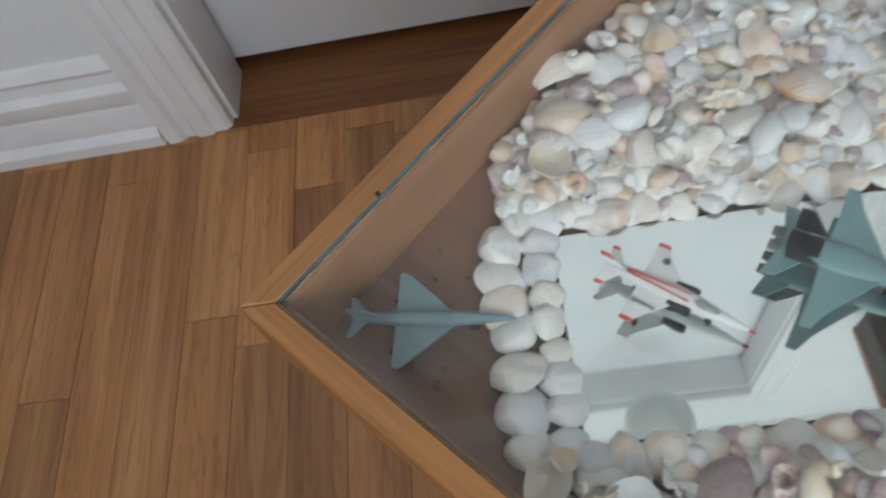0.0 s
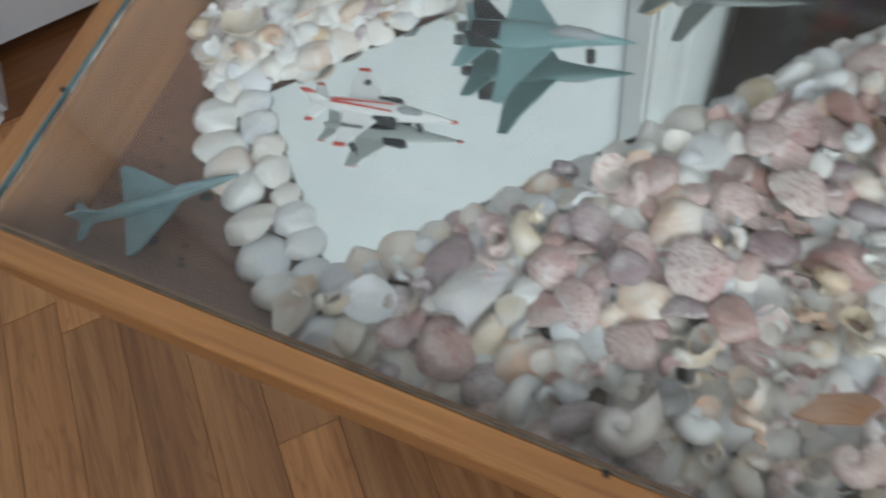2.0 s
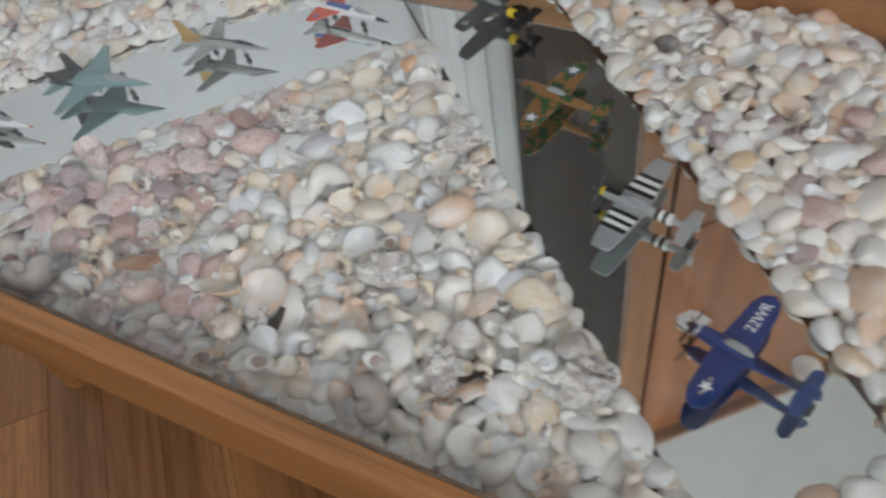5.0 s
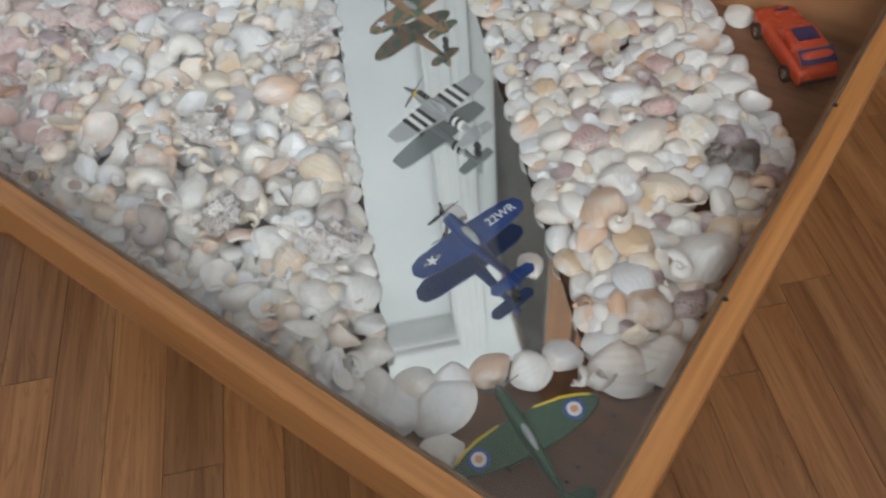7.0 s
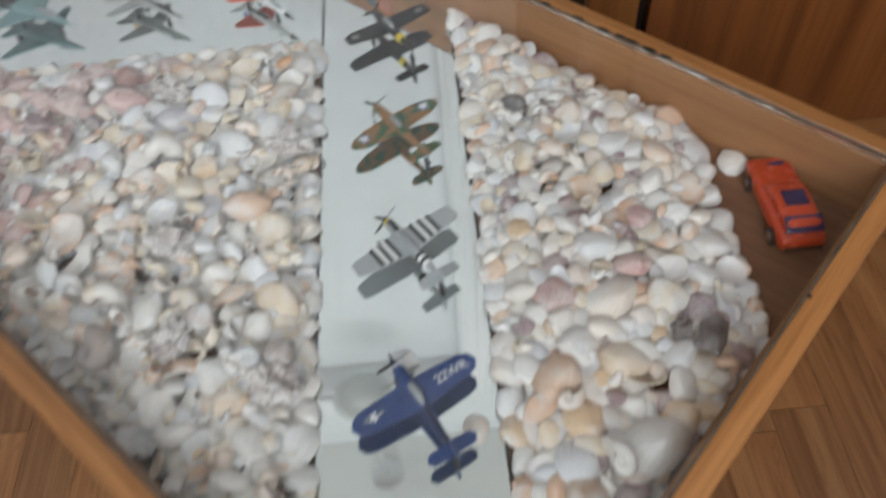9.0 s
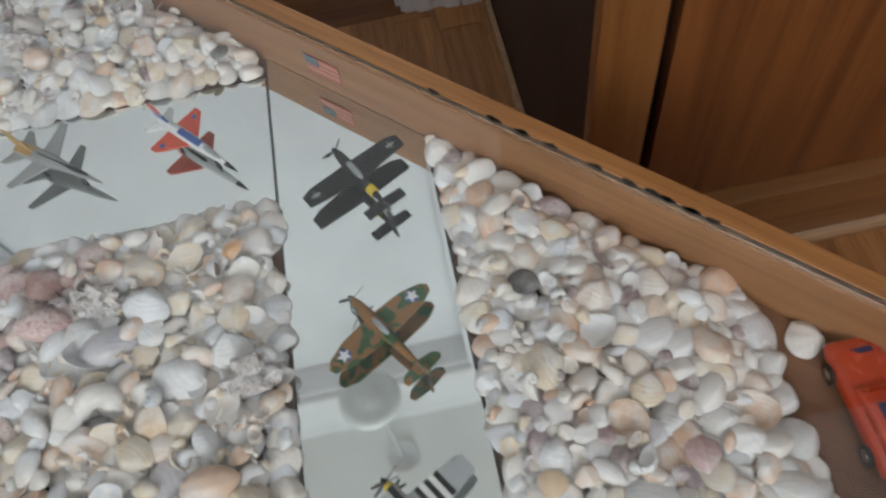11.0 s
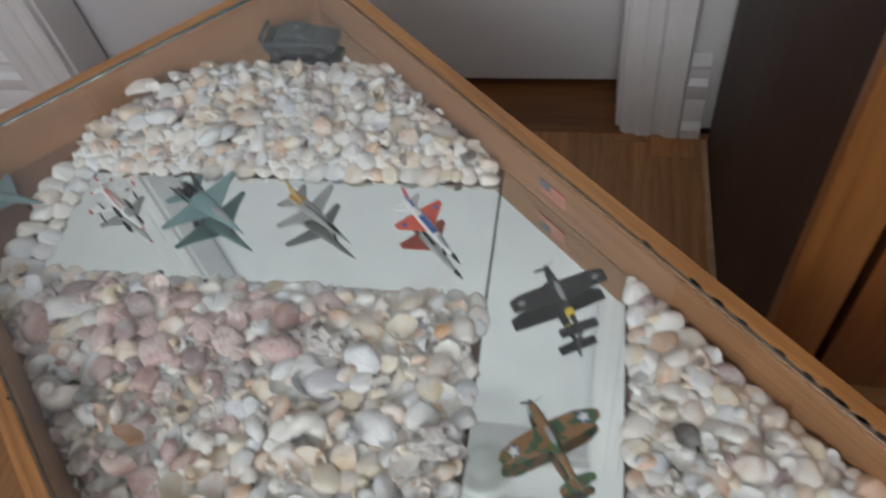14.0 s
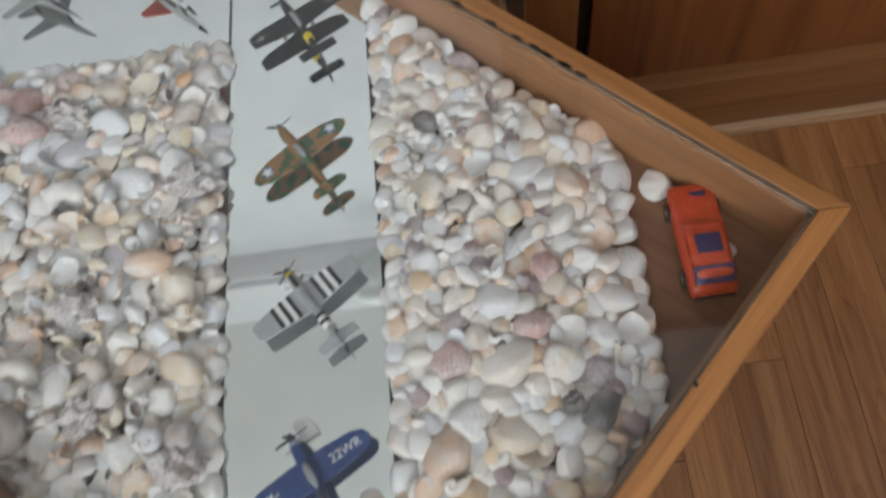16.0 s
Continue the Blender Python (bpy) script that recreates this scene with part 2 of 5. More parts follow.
def rod(bm, a, b, r, segs=8, r2=None):
    a, b = Vector(a), Vector(b)
    q = (b - a).to_track_quat("X", "Z").to_matrix().to_4x4()
    return loft(bm, [(0, 0, r, r), ((b - a).length, 0, r if r2 is None else r2, r if r2 is None else r2)], segs, Matrix.Translation(a) @ q)


B = bmesh.new

# ---------------------------------------------------------------- the room
bm = B()
T = 0.12
box(bm, WALL_W, DOOR_L, WALL_N, WALL_N + T, 0, CEIL, m=ROOM)
box(bm, DOOR_R, WALL_E, WALL_N, WALL_N + T, 0, CEIL, m=ROOM)
box(bm, DOOR_L, DOOR_R, WALL_N, WALL_N + T, DOOR_TOP + 0.004, CEIL, m=ROOM)
wall_north = structure("wall_north", bm, WALL_PAINT, "white painted wall round the door")
structure("wall_east", box(B(), WALL_E, WALL_E + T, WALL_S, WALL_N + T, 0, CEIL, m=ROOM), WALL_PAINT, "plain white wall")
structure("wall_west", box(B(), WALL_W - T, WALL_W, WALL_S, WALL_N + T, 0, CEIL, m=ROOM), WALL_PAINT, "plain white wall")
WIN = (-0.57, 1.17, 0.74, 2.27)
bm = box(B(), WALL_W - T, WIN[0], WALL_S - T, WALL_S, 0, CEIL, m=ROOM)
box(bm, WIN[1], WALL_E + T, WALL_S - T, WALL_S, 0, CEIL, m=ROOM)
box(bm, WIN[0], WIN[1], WALL_S - T, WALL_S, 0, WIN[2], m=ROOM)
box(bm, WIN[0], WIN[1], WALL_S - T, WALL_S, WIN[3], CEIL, m=ROOM)
structure("wall_south", bm, WALL_PAINT, "plain white wall with a window opening")
structure("ceiling", box(B(), WALL_W - T, WALL_E + T, WALL_S - T, 0.70, CEIL, CEIL + 0.1, m=ROOM), CEIL_PAINT, "flat white ceiling")
structure("wall_beyond", box(B(), DOOR_L - 0.2, DOOR_R + 0.2, 0.66, 0.70, 0, CEIL, m=ROOM), WALL_PAINT, "plain wall beyond the door")

# window frame in the opening behind the camera
window_1 = structure("window_1", box(B(), WIN[0], WIN[1], WALL_S - 0.10, WALL_S - 0.06, WIN[2], WIN[2] + 0.05, 0.004, ROOM), WHITE_TRIM, "white window with one large pane")
for a in ((WIN[0], WIN[0] + 0.05, WIN[2] + 0.05, WIN[3] - 0.05), (WIN[1] - 0.05, WIN[1], WIN[2] + 0.05, WIN[3] - 0.05), (WIN[0], WIN[1], WIN[3] - 0.05, WIN[3])):
    part("window_frame", box(B(), a[0], a[1], WALL_S - 0.10, WALL_S - 0.06, a[2], a[3], 0.004, ROOM), WHITE_TRIM, window_1)

# door casings: stepped moulding, one upright each side and a head
PROFILE = [(0, 0), (0, 0.010), (0.006, 0.014), (0.020, 0.014), (0.024, 0.018), (0.040, 0.019), (0.046, 0.015), (0.056, 0.015), (0.062, 0.021), (0.078, 0.022), (0.082, 0.016), (0.082, 0)]
for side in (-1, 1):
    edge = DOOR_L + 0.006 if side < 0 else DOOR_R - 0.006
    outline = [(edge + side * a, WALL_N - b) for a, b in PROFILE]
    structure("door_trim", prism(B(), outline if side < 0 else outline[::-1], 0.0, DOOR_TOP + 0.07, ROOM), WHITE_TRIM, "white moulded door casing with chipped paint")
structure("door_trim", box(B(), DOOR_L + 0.004, DOOR_R - 0.004, WALL_N - 0.02, WALL_N - 0.001, DOOR_TOP + 0.002, DOOR_TOP + 0.08, 0.003, ROOM), WHITE_TRIM, "white head casing over the door")
for u0, u1 in ((DOOR_L, DOOR_L + 0.012), (DOOR_R - 0.012, DOOR_R)):
    structure("door_jamb", box(B(), u0, u1, WALL_N + 0.001, 0.514, 0.0, DOOR_TOP, 0.0015, ROOM), WHITE_TRIM, "white painted door jamb")
structure("door_jamb", box(B(), DOOR_L + 0.012, DOOR_R - 0.012, WALL_N + 0.001, 0.55, DOOR_TOP - 0.014, DOOR_TOP + 0.002, 0.0015, ROOM), WHITE_TRIM, "white painted head jamb")
door_1 = structure("door_1", box(B(), DOOR_L + 0.003, DOOR_R - 0.003, 0.522, 0.560, 0.016, DOOR_TOP - 0.016, 0.002, ROOM), WHITE_DOOR, "closed plain white painted door")
# baseboards: moulded profile of depth and height
BASE = [(0, 0), (0.022, 0), (0.022, 0.016), (0.017, 0.024), (0.014, 0.026), (0.014, 0.058), (0.011, 0.064), (0.015, 0.072), (0.015, 0.090), (0.008, 0.098), (0.006, 0.112), (0.010, 0.120), (0.004, 0.132), (0, 0.134)]


def baseboard(u0, u1, n):
    m = ROOM @ Matrix.Translation((u0, n, 0)) @ Matrix(((0, 0, 1, 0), (-1, 0, 0, 0), (0, 1, 0, 0), (0, 0, 0, 1)))
    return structure("baseboard", prism(B(), BASE, 0, u1 - u0, m), WHITE_TRIM, "white moulded baseboard with worn yellowed edges")


baseboard(WALL_W, DOOR_L - 0.0765, WALL_N)
baseboard(DOOR_R + 0.0765, 0.753, WALL_N)

# glass ceiling light on a thin stem, switched off
lamp_m = ROOM @ pose(0.375, 0.315, CEIL)
ceiling_light = thing("ceiling_light", lamp_m, "round clear glass ceiling light on a thin stem, switched off", "ceiling light")
LAMP_METAL = plastic("lamp_metal", (0.7, 0.7, 0.7), 0.3, 0.1, 0.6)
part("base_plate", loft(B(), [(0, 0, 0.05, 0.05), (0.012, 0, 0.05, 0.05), (0.02, 0, 0.03, 0.03)], 28, pose(0, 0, 0, 0, 90, 0)), LAMP_METAL, ceiling_light)
part("stem", loft(B(), [(0.018, 0, 0.006, 0.006), (0.555, 0, 0.006, 0.006)], 12, pose(0, 0, 0, 0, 90, 0)), LAMP_METAL, ceiling_light)
part("shade", loft(B(), [(0.55, 0, 0.050, 0.050), (0.56, 0, 0.080, 0.080), (0.578, 0, 0.076, 0.076), (0.584, 0, 0.060, 0.060), (0.580, 0, 0.046, 0.046), (0.592, 0, 0.030, 0.030), (0.598, 0, 0.010, 0.010)], 28, pose(0, 0, 0, 0, 90, 0)), plastic("frosted_lamp_glass", (0.80, 0.83, 0.82), 0.06, 0.1), ceiling_light, "grey glass dish shade", 60)

# ---------------------------------------------------------------- the cabinet beside the door
CAB = ROOM @ Matrix.Translation((0.762, -0.015, 0))
CAB_W, CAB_D, CAB_H = 0.80, 0.42, 1.50
cabinet = thing("wooden_cabinet", CAB, "tall brown varnished wooden cabinet standing on the floor", "cabinet")
# this side's shade is in its colour; the far side keeps the plain veneer
part("side_panel", box(B(), 0.001, 0.018, 0.012, CAB_D, 0.0, CAB_H, 0.001), CAB_SIDE_SHADED, cabinet, "veneered side panel, coloured dark for the shade on it")
part("side_panel", box(B(), CAB_W - 0.018, CAB_W, 0.012, CAB_D, 0.0, CAB_H, 0.001), CAB_WOOD, cabinet)
part("corner_post", box(B(), 0.0, 0.046, -0.004, 0.012, 0.0, CAB_H, 0.002), CAB_POST, cabinet, "lighter orange-brown upright post")
part("recess", box(B(), 0.046, 0.060, 0.022, 0.03, 0.0, CAB_H - 0.02), DARK_GAP, cabinet, "dark gap beside the post")
part("door", box(B(), 0.060, CAB_W - 0.02, 0.006, 0.022, 0.105, 0.80, 0.0015), CAB_WOOD, cabinet, "figured veneer door panel")
part("door", box(B(), 0.060, CAB_W - 0.02, 0.006, 0.022, 0.806, CAB_H - 0.02, 0.0015), CAB_WOOD, cabinet)
part("base_rail", box(B(), 0.060, CAB_W - 0.01, -0.012, 0.02, 0.018, 0.105, 0.002), CAB_RAIL, cabinet, "plain base rail")
part("floor_strip", box(B(), 0.060, CAB_W - 0.01, -0.018, 0.01, 0.0, 0.018, 0.003), PALE_WOOD, cabinet, "pale bare wood strip at the floor")
part("top", box(B(), -0.004, CAB_W, -0.01, CAB_D, CAB_H, CAB_H + 0.02, 0.002), CAB_POST, cabinet)
part("back_panel", box(B(), 0.018, CAB_W - 0.018, CAB_D - 0.012, CAB_D - 0.004, 0.0, CAB_H), CAB_WOOD, cabinet)
part("side_strip", box(B(), -0.007, 0.0, 0.03, CAB_D, 0.0, 0.012, 0.001), PALE_WOOD, cabinet, "thin pale strip along the side at the floor")

P_NAIL = plastic("dark_grime", (0.022, 0.017, 0.012), 0.7)

# ---------------------------------------------------------------- the display table
X0, Y0, X1, Y1, TH = -0.007, -0.004, 0.848, 0.437, 0.365     # the outer edges and the height of the top
RW, RH = 0.0135, 0.062                    # rail width and height
ZB, ZM = TH - 0.054, TH - 0.050           # the inside board's top, the mirrors' top
table = thing("display_table", Matrix.Identity(4), "low varnished oak display table with a clear glass lid", "coffee table")


def rail(x0, y0, x1, y1, dx, dy, gap):
    """A mitred rail from corner to corner; dx, dy point inwards."""
    sx, sy = (1 if x1 > x0 else -1 if x1 < x0 else 0), (1 if y1 > y0 else -1 if y1 < y0 else 0)
    out = [(x0 + 0.0003 * sx, y0 + 0.0003 * sy), (x1 - 0.0003 * sx, y1 - 0.0003 * sy), (x1 + RW * (dx - sx), y1 + RW * (dy - sy)), (x0 + RW * (dx + sx), y0 + RW * (dy + sy))]
    length = math.hypot(x1 - x0, y1 - y0)
    turn = math.atan2(y1 - y0, x1 - x0)
    frame_m = Matrix.Translation((x0, y0, 0)) @ Matrix.Rotation(turn, 4, "Z")
    inv = frame_m.inverted()
    loc = [(inv @ Vector((x, y, 0)))[:2] for x, y in out]
    ob = part("rail", prism(B(), loc, TH - RH, TH, None, 0.0009), RAIL_OAK, table, "mitred oak rail with a worn top edge")
    ob.matrix_local = frame_m
    # inner lining under the glass
    sgn = 1 if (inv @ Vector((x0 + dx, y0 + dy, 0))).y > 0 else -1
    bm = box(B(), RW + 0.0005, length - RW - 0.0005, min(sgn * RW, sgn * (RW + 0.0035)), max(sgn * RW, sgn * (RW + 0.0035)), ZB - 0.002, TH - 0.0075)
    lin = part("lining", bm, INNER_WOOD, ob, "paler inner face below the glass")
    bm = box(B(), RW - 0.0002, length - RW, min(sgn * (RW - 0.0002), sgn * (RW + 0.0011)), max(sgn * (RW - 0.0002), sgn * (RW + 0.0011)), TH - 0.0065, TH - 0.0006)
    part("gap_line", bm, gap, ob, "dirty gap round the glass")
    return ob


rail(X0, Y0, X1, Y0, 0, 1, RAIL_GAP)
rail(X1, Y0, X1, Y1, -1, 0, RAIL_GAP)
rail(X1, Y1, X0, Y1, 0, -1, RAIL_GAP)
rail(X0, Y1, X0, Y0, 1, 0, GLASS_EDGE)
part("base_board", box(B(), X0 + RW, X1 - RW, Y0 + RW, Y1 - RW, ZB - 0.01, ZB), BOARD, table, "brown plywood bottom inside the case")
part("underside_board", box(B(), X0 + 0.004, X1 - 0.004, Y0 + 0.004, Y1 - 0.004, TH - RH - 0.004, TH - RH - 0.0005), BOARD, table)
glass = part("glass_lid", box(B(), X0 + RW + 0.0014, X1 - RW - 0.0014, Y0 + RW + 0.0014, Y1 - RW - 0.0014, TH - 0.0070, TH - 0.0020), GLASS, table, "clear glass lid")
glass.visible_shadow = False
# nail heads and dark specks in the gap
for x, y in ((X1 - RW + 0.001, 0.300), (X0 + RW - 0.001, 0.082), (X1 - RW + 0.001, 0.150), (0.30, Y0 + RW - 0.001)):
    part("nail", loft(B(), [(0, 0, 0.0016, 0.0016), (0.0012, 0, 0.0012, 0.0012)], 10, Matrix.Translation((x, y, TH - 0.0006)) @ pose(0, 0, 0, 0, -90, 0)), P_NAIL, table, "dark nail head")
rk = random.Random(3)
for k in range(14):
    x = rk.gauss(0.60, 0.05)
    bm = prism(B(), [(x + rk.uniform(0.6, 1.4) * 0.0042 * math.cos(a), Y1 - RW + 0.0002 + rk.uniform(0.5, 1.2) * 0.0016 * math.sin(a)) for a in [i * math.pi / 4 for i in range(8)]], TH - 0.0008, TH + 0.0002)
    part("grime", bm, P_NAIL, table, "dark grime in the gap")
for lx in (0.075, X1 - 0.075):
    for ly in (0.06, Y1 - 0.06):
        part("leg", loft(B(), [(0, 0, 0.017, 0.017), (0.30, 0, 0.021, 0.021)], 12, Matrix.Translation((lx, ly, 0)) @ pose(0, 0, 0, 0, -90, 0)), RAIL_OAK, table)
bm = box(B(), 0.05, X1 - 0.05, 0.030, 0.044, TH - RH - 0.030, TH - RH - 0.004, 0.001)
part("apron", bm, RAIL_OAK, table)
bm = box(B(), 0.05, X1 - 0.05, Y1 - 0.044, Y1 - 0.030, TH - RH - 0.030, TH - RH - 0.004, 0.001)
part("apron", bm, RAIL_OAK, table)

# mirrors laid on the board, as strips on the diagonal
LO, HIX, HIY = X0 + RW + 0.004, X1 - RW - 0.004, Y1 - RW - 0.004


def mirror(name, outline, label):
    bm = prism(B(), outline, ZB + 0.0006, ZM)
    ob = tagged(new(name, finish(name, bm, [MIRROR], None)), label, "mirror", "mirrors in the table")
    edge = B()
    for (x0, y0), (x1, y1) in zip(outline, outline[1:] + outline[:1]):
        rod(edge, (x0, y0, ZM - 0.0018), (x1, y1, ZM - 0.0018), 0.0017, 6)
    part("cut_edge", edge, GASKET, ob, "dark cut edge")
    return ob


S1N, S1S, S1W = 0.060, -0.097, 0.205       # strip lines: y - x, y - x, x + y
S2W, S2E, S2S = 0.752, 0.898, -0.666


def cross(diff, total):
    """The point with that y - x and that x + y."""
    return ((total - diff) / 2, (total + diff) / 2)


mirror("mirror", [cross(S1N, S1W), cross(S1S, S1W), cross(S1S, S2W - 0.003), cross(S1N, S2W - 0.003)], "long mirror strip under four jet models")
mirror("mirror", [(S2W - HIY, HIY), cross(S2S, S2W), cross(S2S, S2E), (S2E - HIY, HIY)], "long mirror strip under four propeller aircraft models")
mirror("mirror", [(LO, LO + 0.276), (HIY - 0.276, HIY), (LO, HIY)], "triangular mirror in the corner under a dark model car")

# ---------------------------------------------------------------- seashells
SH_WHITE = shell_mat("shell_white", [(0.0, (0.80, 0.68, 0.57)), (0.2, (0.84, 0.82, 0.79)), (0.55, (0.74, 0.75, 0.78)), (0.8, (0.82, 0.77, 0.70)), (1.0, (0.78, 0.62, 0.51))], 0.08, None, 0.28, 60.0, 0.05, 0.95)
SH_CREAM = shell_mat("shell_cream", [(0.0, (0.76, 0.62, 0.43)), (0.4, (0.78, 0.68, 0.54)), (0.75, (0.72, 0.53, 0.35)), (1.0, (0.76, 0.64, 0.46))], 0.14, least=0.2)
SH_PEACH = shell_mat("shell_peach", [(0.0, (0.74, 0.47, 0.31)), (0.5, (0.77, 0.59, 0.46)), (1.0, (0.70, 0.43, 0.28))], 0.14, least=0.2)
SH_GREY = shell_mat("shell_grey_blue", [(0.0, (0.50, 0.53, 0.59)), (0.5, (0.70, 0.72, 0.76)), (1.0, (0.56, 0.53, 0.60))], 0.1, amount=0.75)
SH_MAUVE = shell_mat("shell_mauve", [(0.0, (0.33, 0.23, 0.25)), (0.5, (0.48, 0.37, 0.38)), (1.0, (0.28, 0.20, 0.23))], 0.25, (0.20, 0.11, 0.13), least=0.4)
SH_PINK = shell_mat("shell_pink_speckled", [(0.0, (0.64, 0.43, 0.41)), (0.5, (0.72, 0.58, 0.54)), (1.0, (0.54, 0.33, 0.33))], 0.1, (0.34, 0.09, 0.09), least=0.45)
SH_ROSE = shell_mat("shell_rose", [(0.0, (0.50, 0.29, 0.26)), (1.0, (0.56, 0.38, 0.33))], 0.25, (0.36, 0.14, 0.13), least=0.5)
SH_BROWN = shell_mat("shell_brown", [(0.0, (0.44, 0.24, 0.12)), (0.5, (0.54, 0.34, 0.20)), (1.0, (0.38, 0.19, 0.09))], 0.3, amount=0.9)
SH_ORANGE = shell_mat("shell_orange", [(0.0, (0.66, 0.30, 0.09)), (1.0, (0.70, 0.36, 0.13))], 0.2, amount=0.9)
SH_AMBER = shell_mat("shell_amber", [(0.0, (0.30, 0.115, 0.035)), (1.0, (0.36, 0.15, 0.05))], 0.2, None, 0.2, least=0.85)
SH_DARK = shell_mat("shell_dark", [(0.0, (0.05, 0.05, 0.055)), (1.0, (0.10, 0.09, 0.085))], 0.1, (0.20, 0.18, 0.17), least=0.7)
SH_ROUGH = shell_mat("shell_barnacled", [(0.0, (0.36, 0.31, 0.30)), (0.5, (0.52, 0.47, 0.44)), (1.0, (0.28, 0.22, 0.23))], 0.3, (0.16, 0.11, 0.12), 0.55, amount=0.75)
SH_RING = shell_mat("shell_ringed", [(0.0, (0.30, 0.26, 0.25)), (1.0, (0.42, 0.37, 0.35))], 0.75, None, 0.35, 34.0, least=0.3)
SH_INSIDE = shell_mat("shell_inside", [(0.0, (0.30, 0.20, 0.15)), (1.0, (0.22, 0.15, 0.13))], 0.1)


def clam(ribs=0, high=0.36, elong=1.0, point=0.2, segs=22, rings=7, bowl=False, wave=0.0, skew=0.0):
    """Half a bivalve, one unit long, hinge at -y, resting on z = 0; bowl: hollow side up."""
    bm = B()

    def at(k, j, lift=0.0):
        t, a = k / rings, 2 * math.pi * j / segs
        s = math.sin(a)
        x = 0.5 * elong * math.cos(a) * (1 - point * max(0.0, -s) ** 1.5) + 0.05 * skew * (1 - s)
        y = 0.5 * s * (1 + 0.04 * math.cos(3 * a))
        px, py = t * x, t * y - 0.26 * (1 - t)
        phi = math.atan2(px, py + 0.52)
        rib = math.cos(ribs * phi) if ribs else 0.0
        z = high * t ** 2.0 if bowl else high * (0.75 * max(0.0, 1 - t ** 2.1) ** 0.8 + 0.25 * (1 - t) ** 0.7)
        grow = 1 + 0.025 * rib * t * t + wave * math.sin(5 * a + 1) * t * t
        return Vector((px * grow, py * grow, z + 0.016 * rib * t + lift))
    rows = []
    for k in range(1, rings + 1):
        rows.append([bm.verts.new(at(k, j)) for j in range(segs)])
    top = bm.verts.new(at(0, 0))
    for j in range(segs):
        bm.faces.new((top, rows[0][j], rows[0][(j + 1) % segs]))
    for a, b in zip(rows, rows[1:]):
        for j in range(segs):
            bm.faces.new((a[j], b[j], b[(j + 1) % segs], a[(j + 1) % segs]))
    if bowl:
        inner = [[bm.verts.new(at(k, j, 0.05 if k < rings else 0.025) * 1.0) for j in range(segs)] for k in range(1, rings + 1)]
        c = bm.verts.new(at(0, 0, 0.05))
        for j in range(segs):
            bm.faces.new((c, inner[0][(j + 1) % segs], inner[0][j]))
            bm.faces.new((rows[-1][j], rows[-1][(j + 1) % segs], inner[-1][(j + 1) % segs], inner[-1][j]))
        for a, b in zip(inner, inner[1:]):
            for j in range(segs):
                bm.faces.new((a[j], a[(j + 1) % segs], b[(j + 1) % segs], b[j]))
    else:
        low = [bm.verts.new(v.co * 0.96 - Vector((0, 0, 0.05))) for v in rows[-1]]
        for j in range(segs):
            bm.faces.new((rows[-1][j], low[j], low[(j + 1) % segs], rows[-1][(j + 1) % segs]))
        bm.faces.new(low[::-1])
    return bm


def spiral(turns=3.5, wide=0.5, drop=0.55, tube=0.5, grow=0.21, knobs=0.0, segs=9, steps=13, side=True):
    """A coiled snail shell, one unit long, the mouth with a dark inside."""
    bm = B()
    total = int(turns * steps)
    rows = []
    for i in range(total + 1):
        a = 2 * math.pi * i / steps
        r = math.exp(grow * (a - 2 * math.pi * turns))
        bump_r = 1 + knobs * max(0.0, math.sin(a * 4.5)) ** 2
        c = Vector((wide * r * math.cos(a), wide * r * math.sin(a), -drop * r * 2))
        out = Vector((math.cos(a), math.sin(a), 0))
        row = []
        for j in range(segs):
            b = 2 * math.pi * j / segs
            row.append(bm.verts.new(c + (out * math.cos(b) + Vector((0, 0, 1)) * math.sin(b) * 1.15) * tube * r * (bump_r if math.cos(b) > 0.4 else 1)))
        rows.append(row)
    for a, b in zip(rows, rows[1:]):
        for j in range(segs):
            bm.faces.new((a[j], a[(j + 1) % segs], b[(j + 1) % segs], b[j]))
    bm.faces.new(rows[0])
    lip = rows[-1]
    mid = sum((v.co for v in lip), Vector()) / segs
    deep = [bm.verts.new(mid + (v.co - mid) * 0.78 + (rows[-3][j].co - rows[-1][j].co) * 0.5) for j, v in enumerate(lip)]
    for j in range(segs):
        bm.faces.new((lip[j], lip[(j + 1) % segs], deep[(j + 1) % segs], deep[j]))
    f = bm.faces.new(deep)
    f.material_index = 1
    if side:
        bmesh.ops.rotate(bm, matrix=Euler((radians(78), 0, radians(20))).to_matrix(), verts=bm.verts)
    return settle(bm)


def settle(bm):
    lo = Vector([min(v.co[i] for v in bm.verts) for i in range(3)])
    hi = Vector([max(v.co[i] for v in bm.verts) for i in range(3)])
    s = 1.0 / max(hi.x - lo.x, hi.y - lo.y)
    for v in bm.verts:
        v.co = Vector(((v.co.x - (lo.x + hi.x) / 2) * s, (v.co.y - (lo.y + hi.y) / 2) * s, (v.co.z - lo.z) * s))
    return bm


def olive(fat=0.3, segs=12):
    """A cowrie or olive shell: a long smooth body with a slit."""
    prof = [(-0.5, 0.03), (-0.46, 0.10), (-0.36, 0.2), (-0.15, 0.29), (0.05, 0.3), (0.25, 0.25), (0.4, 0.16), (0.48, 0.08), (0.5, 0.03)]
    bm = loft(B(), [(x, 0.0, r * fat / 0.3, r * fat / 0.3 * 0.85) for x, r in prof], segs)
    return settle(bm)


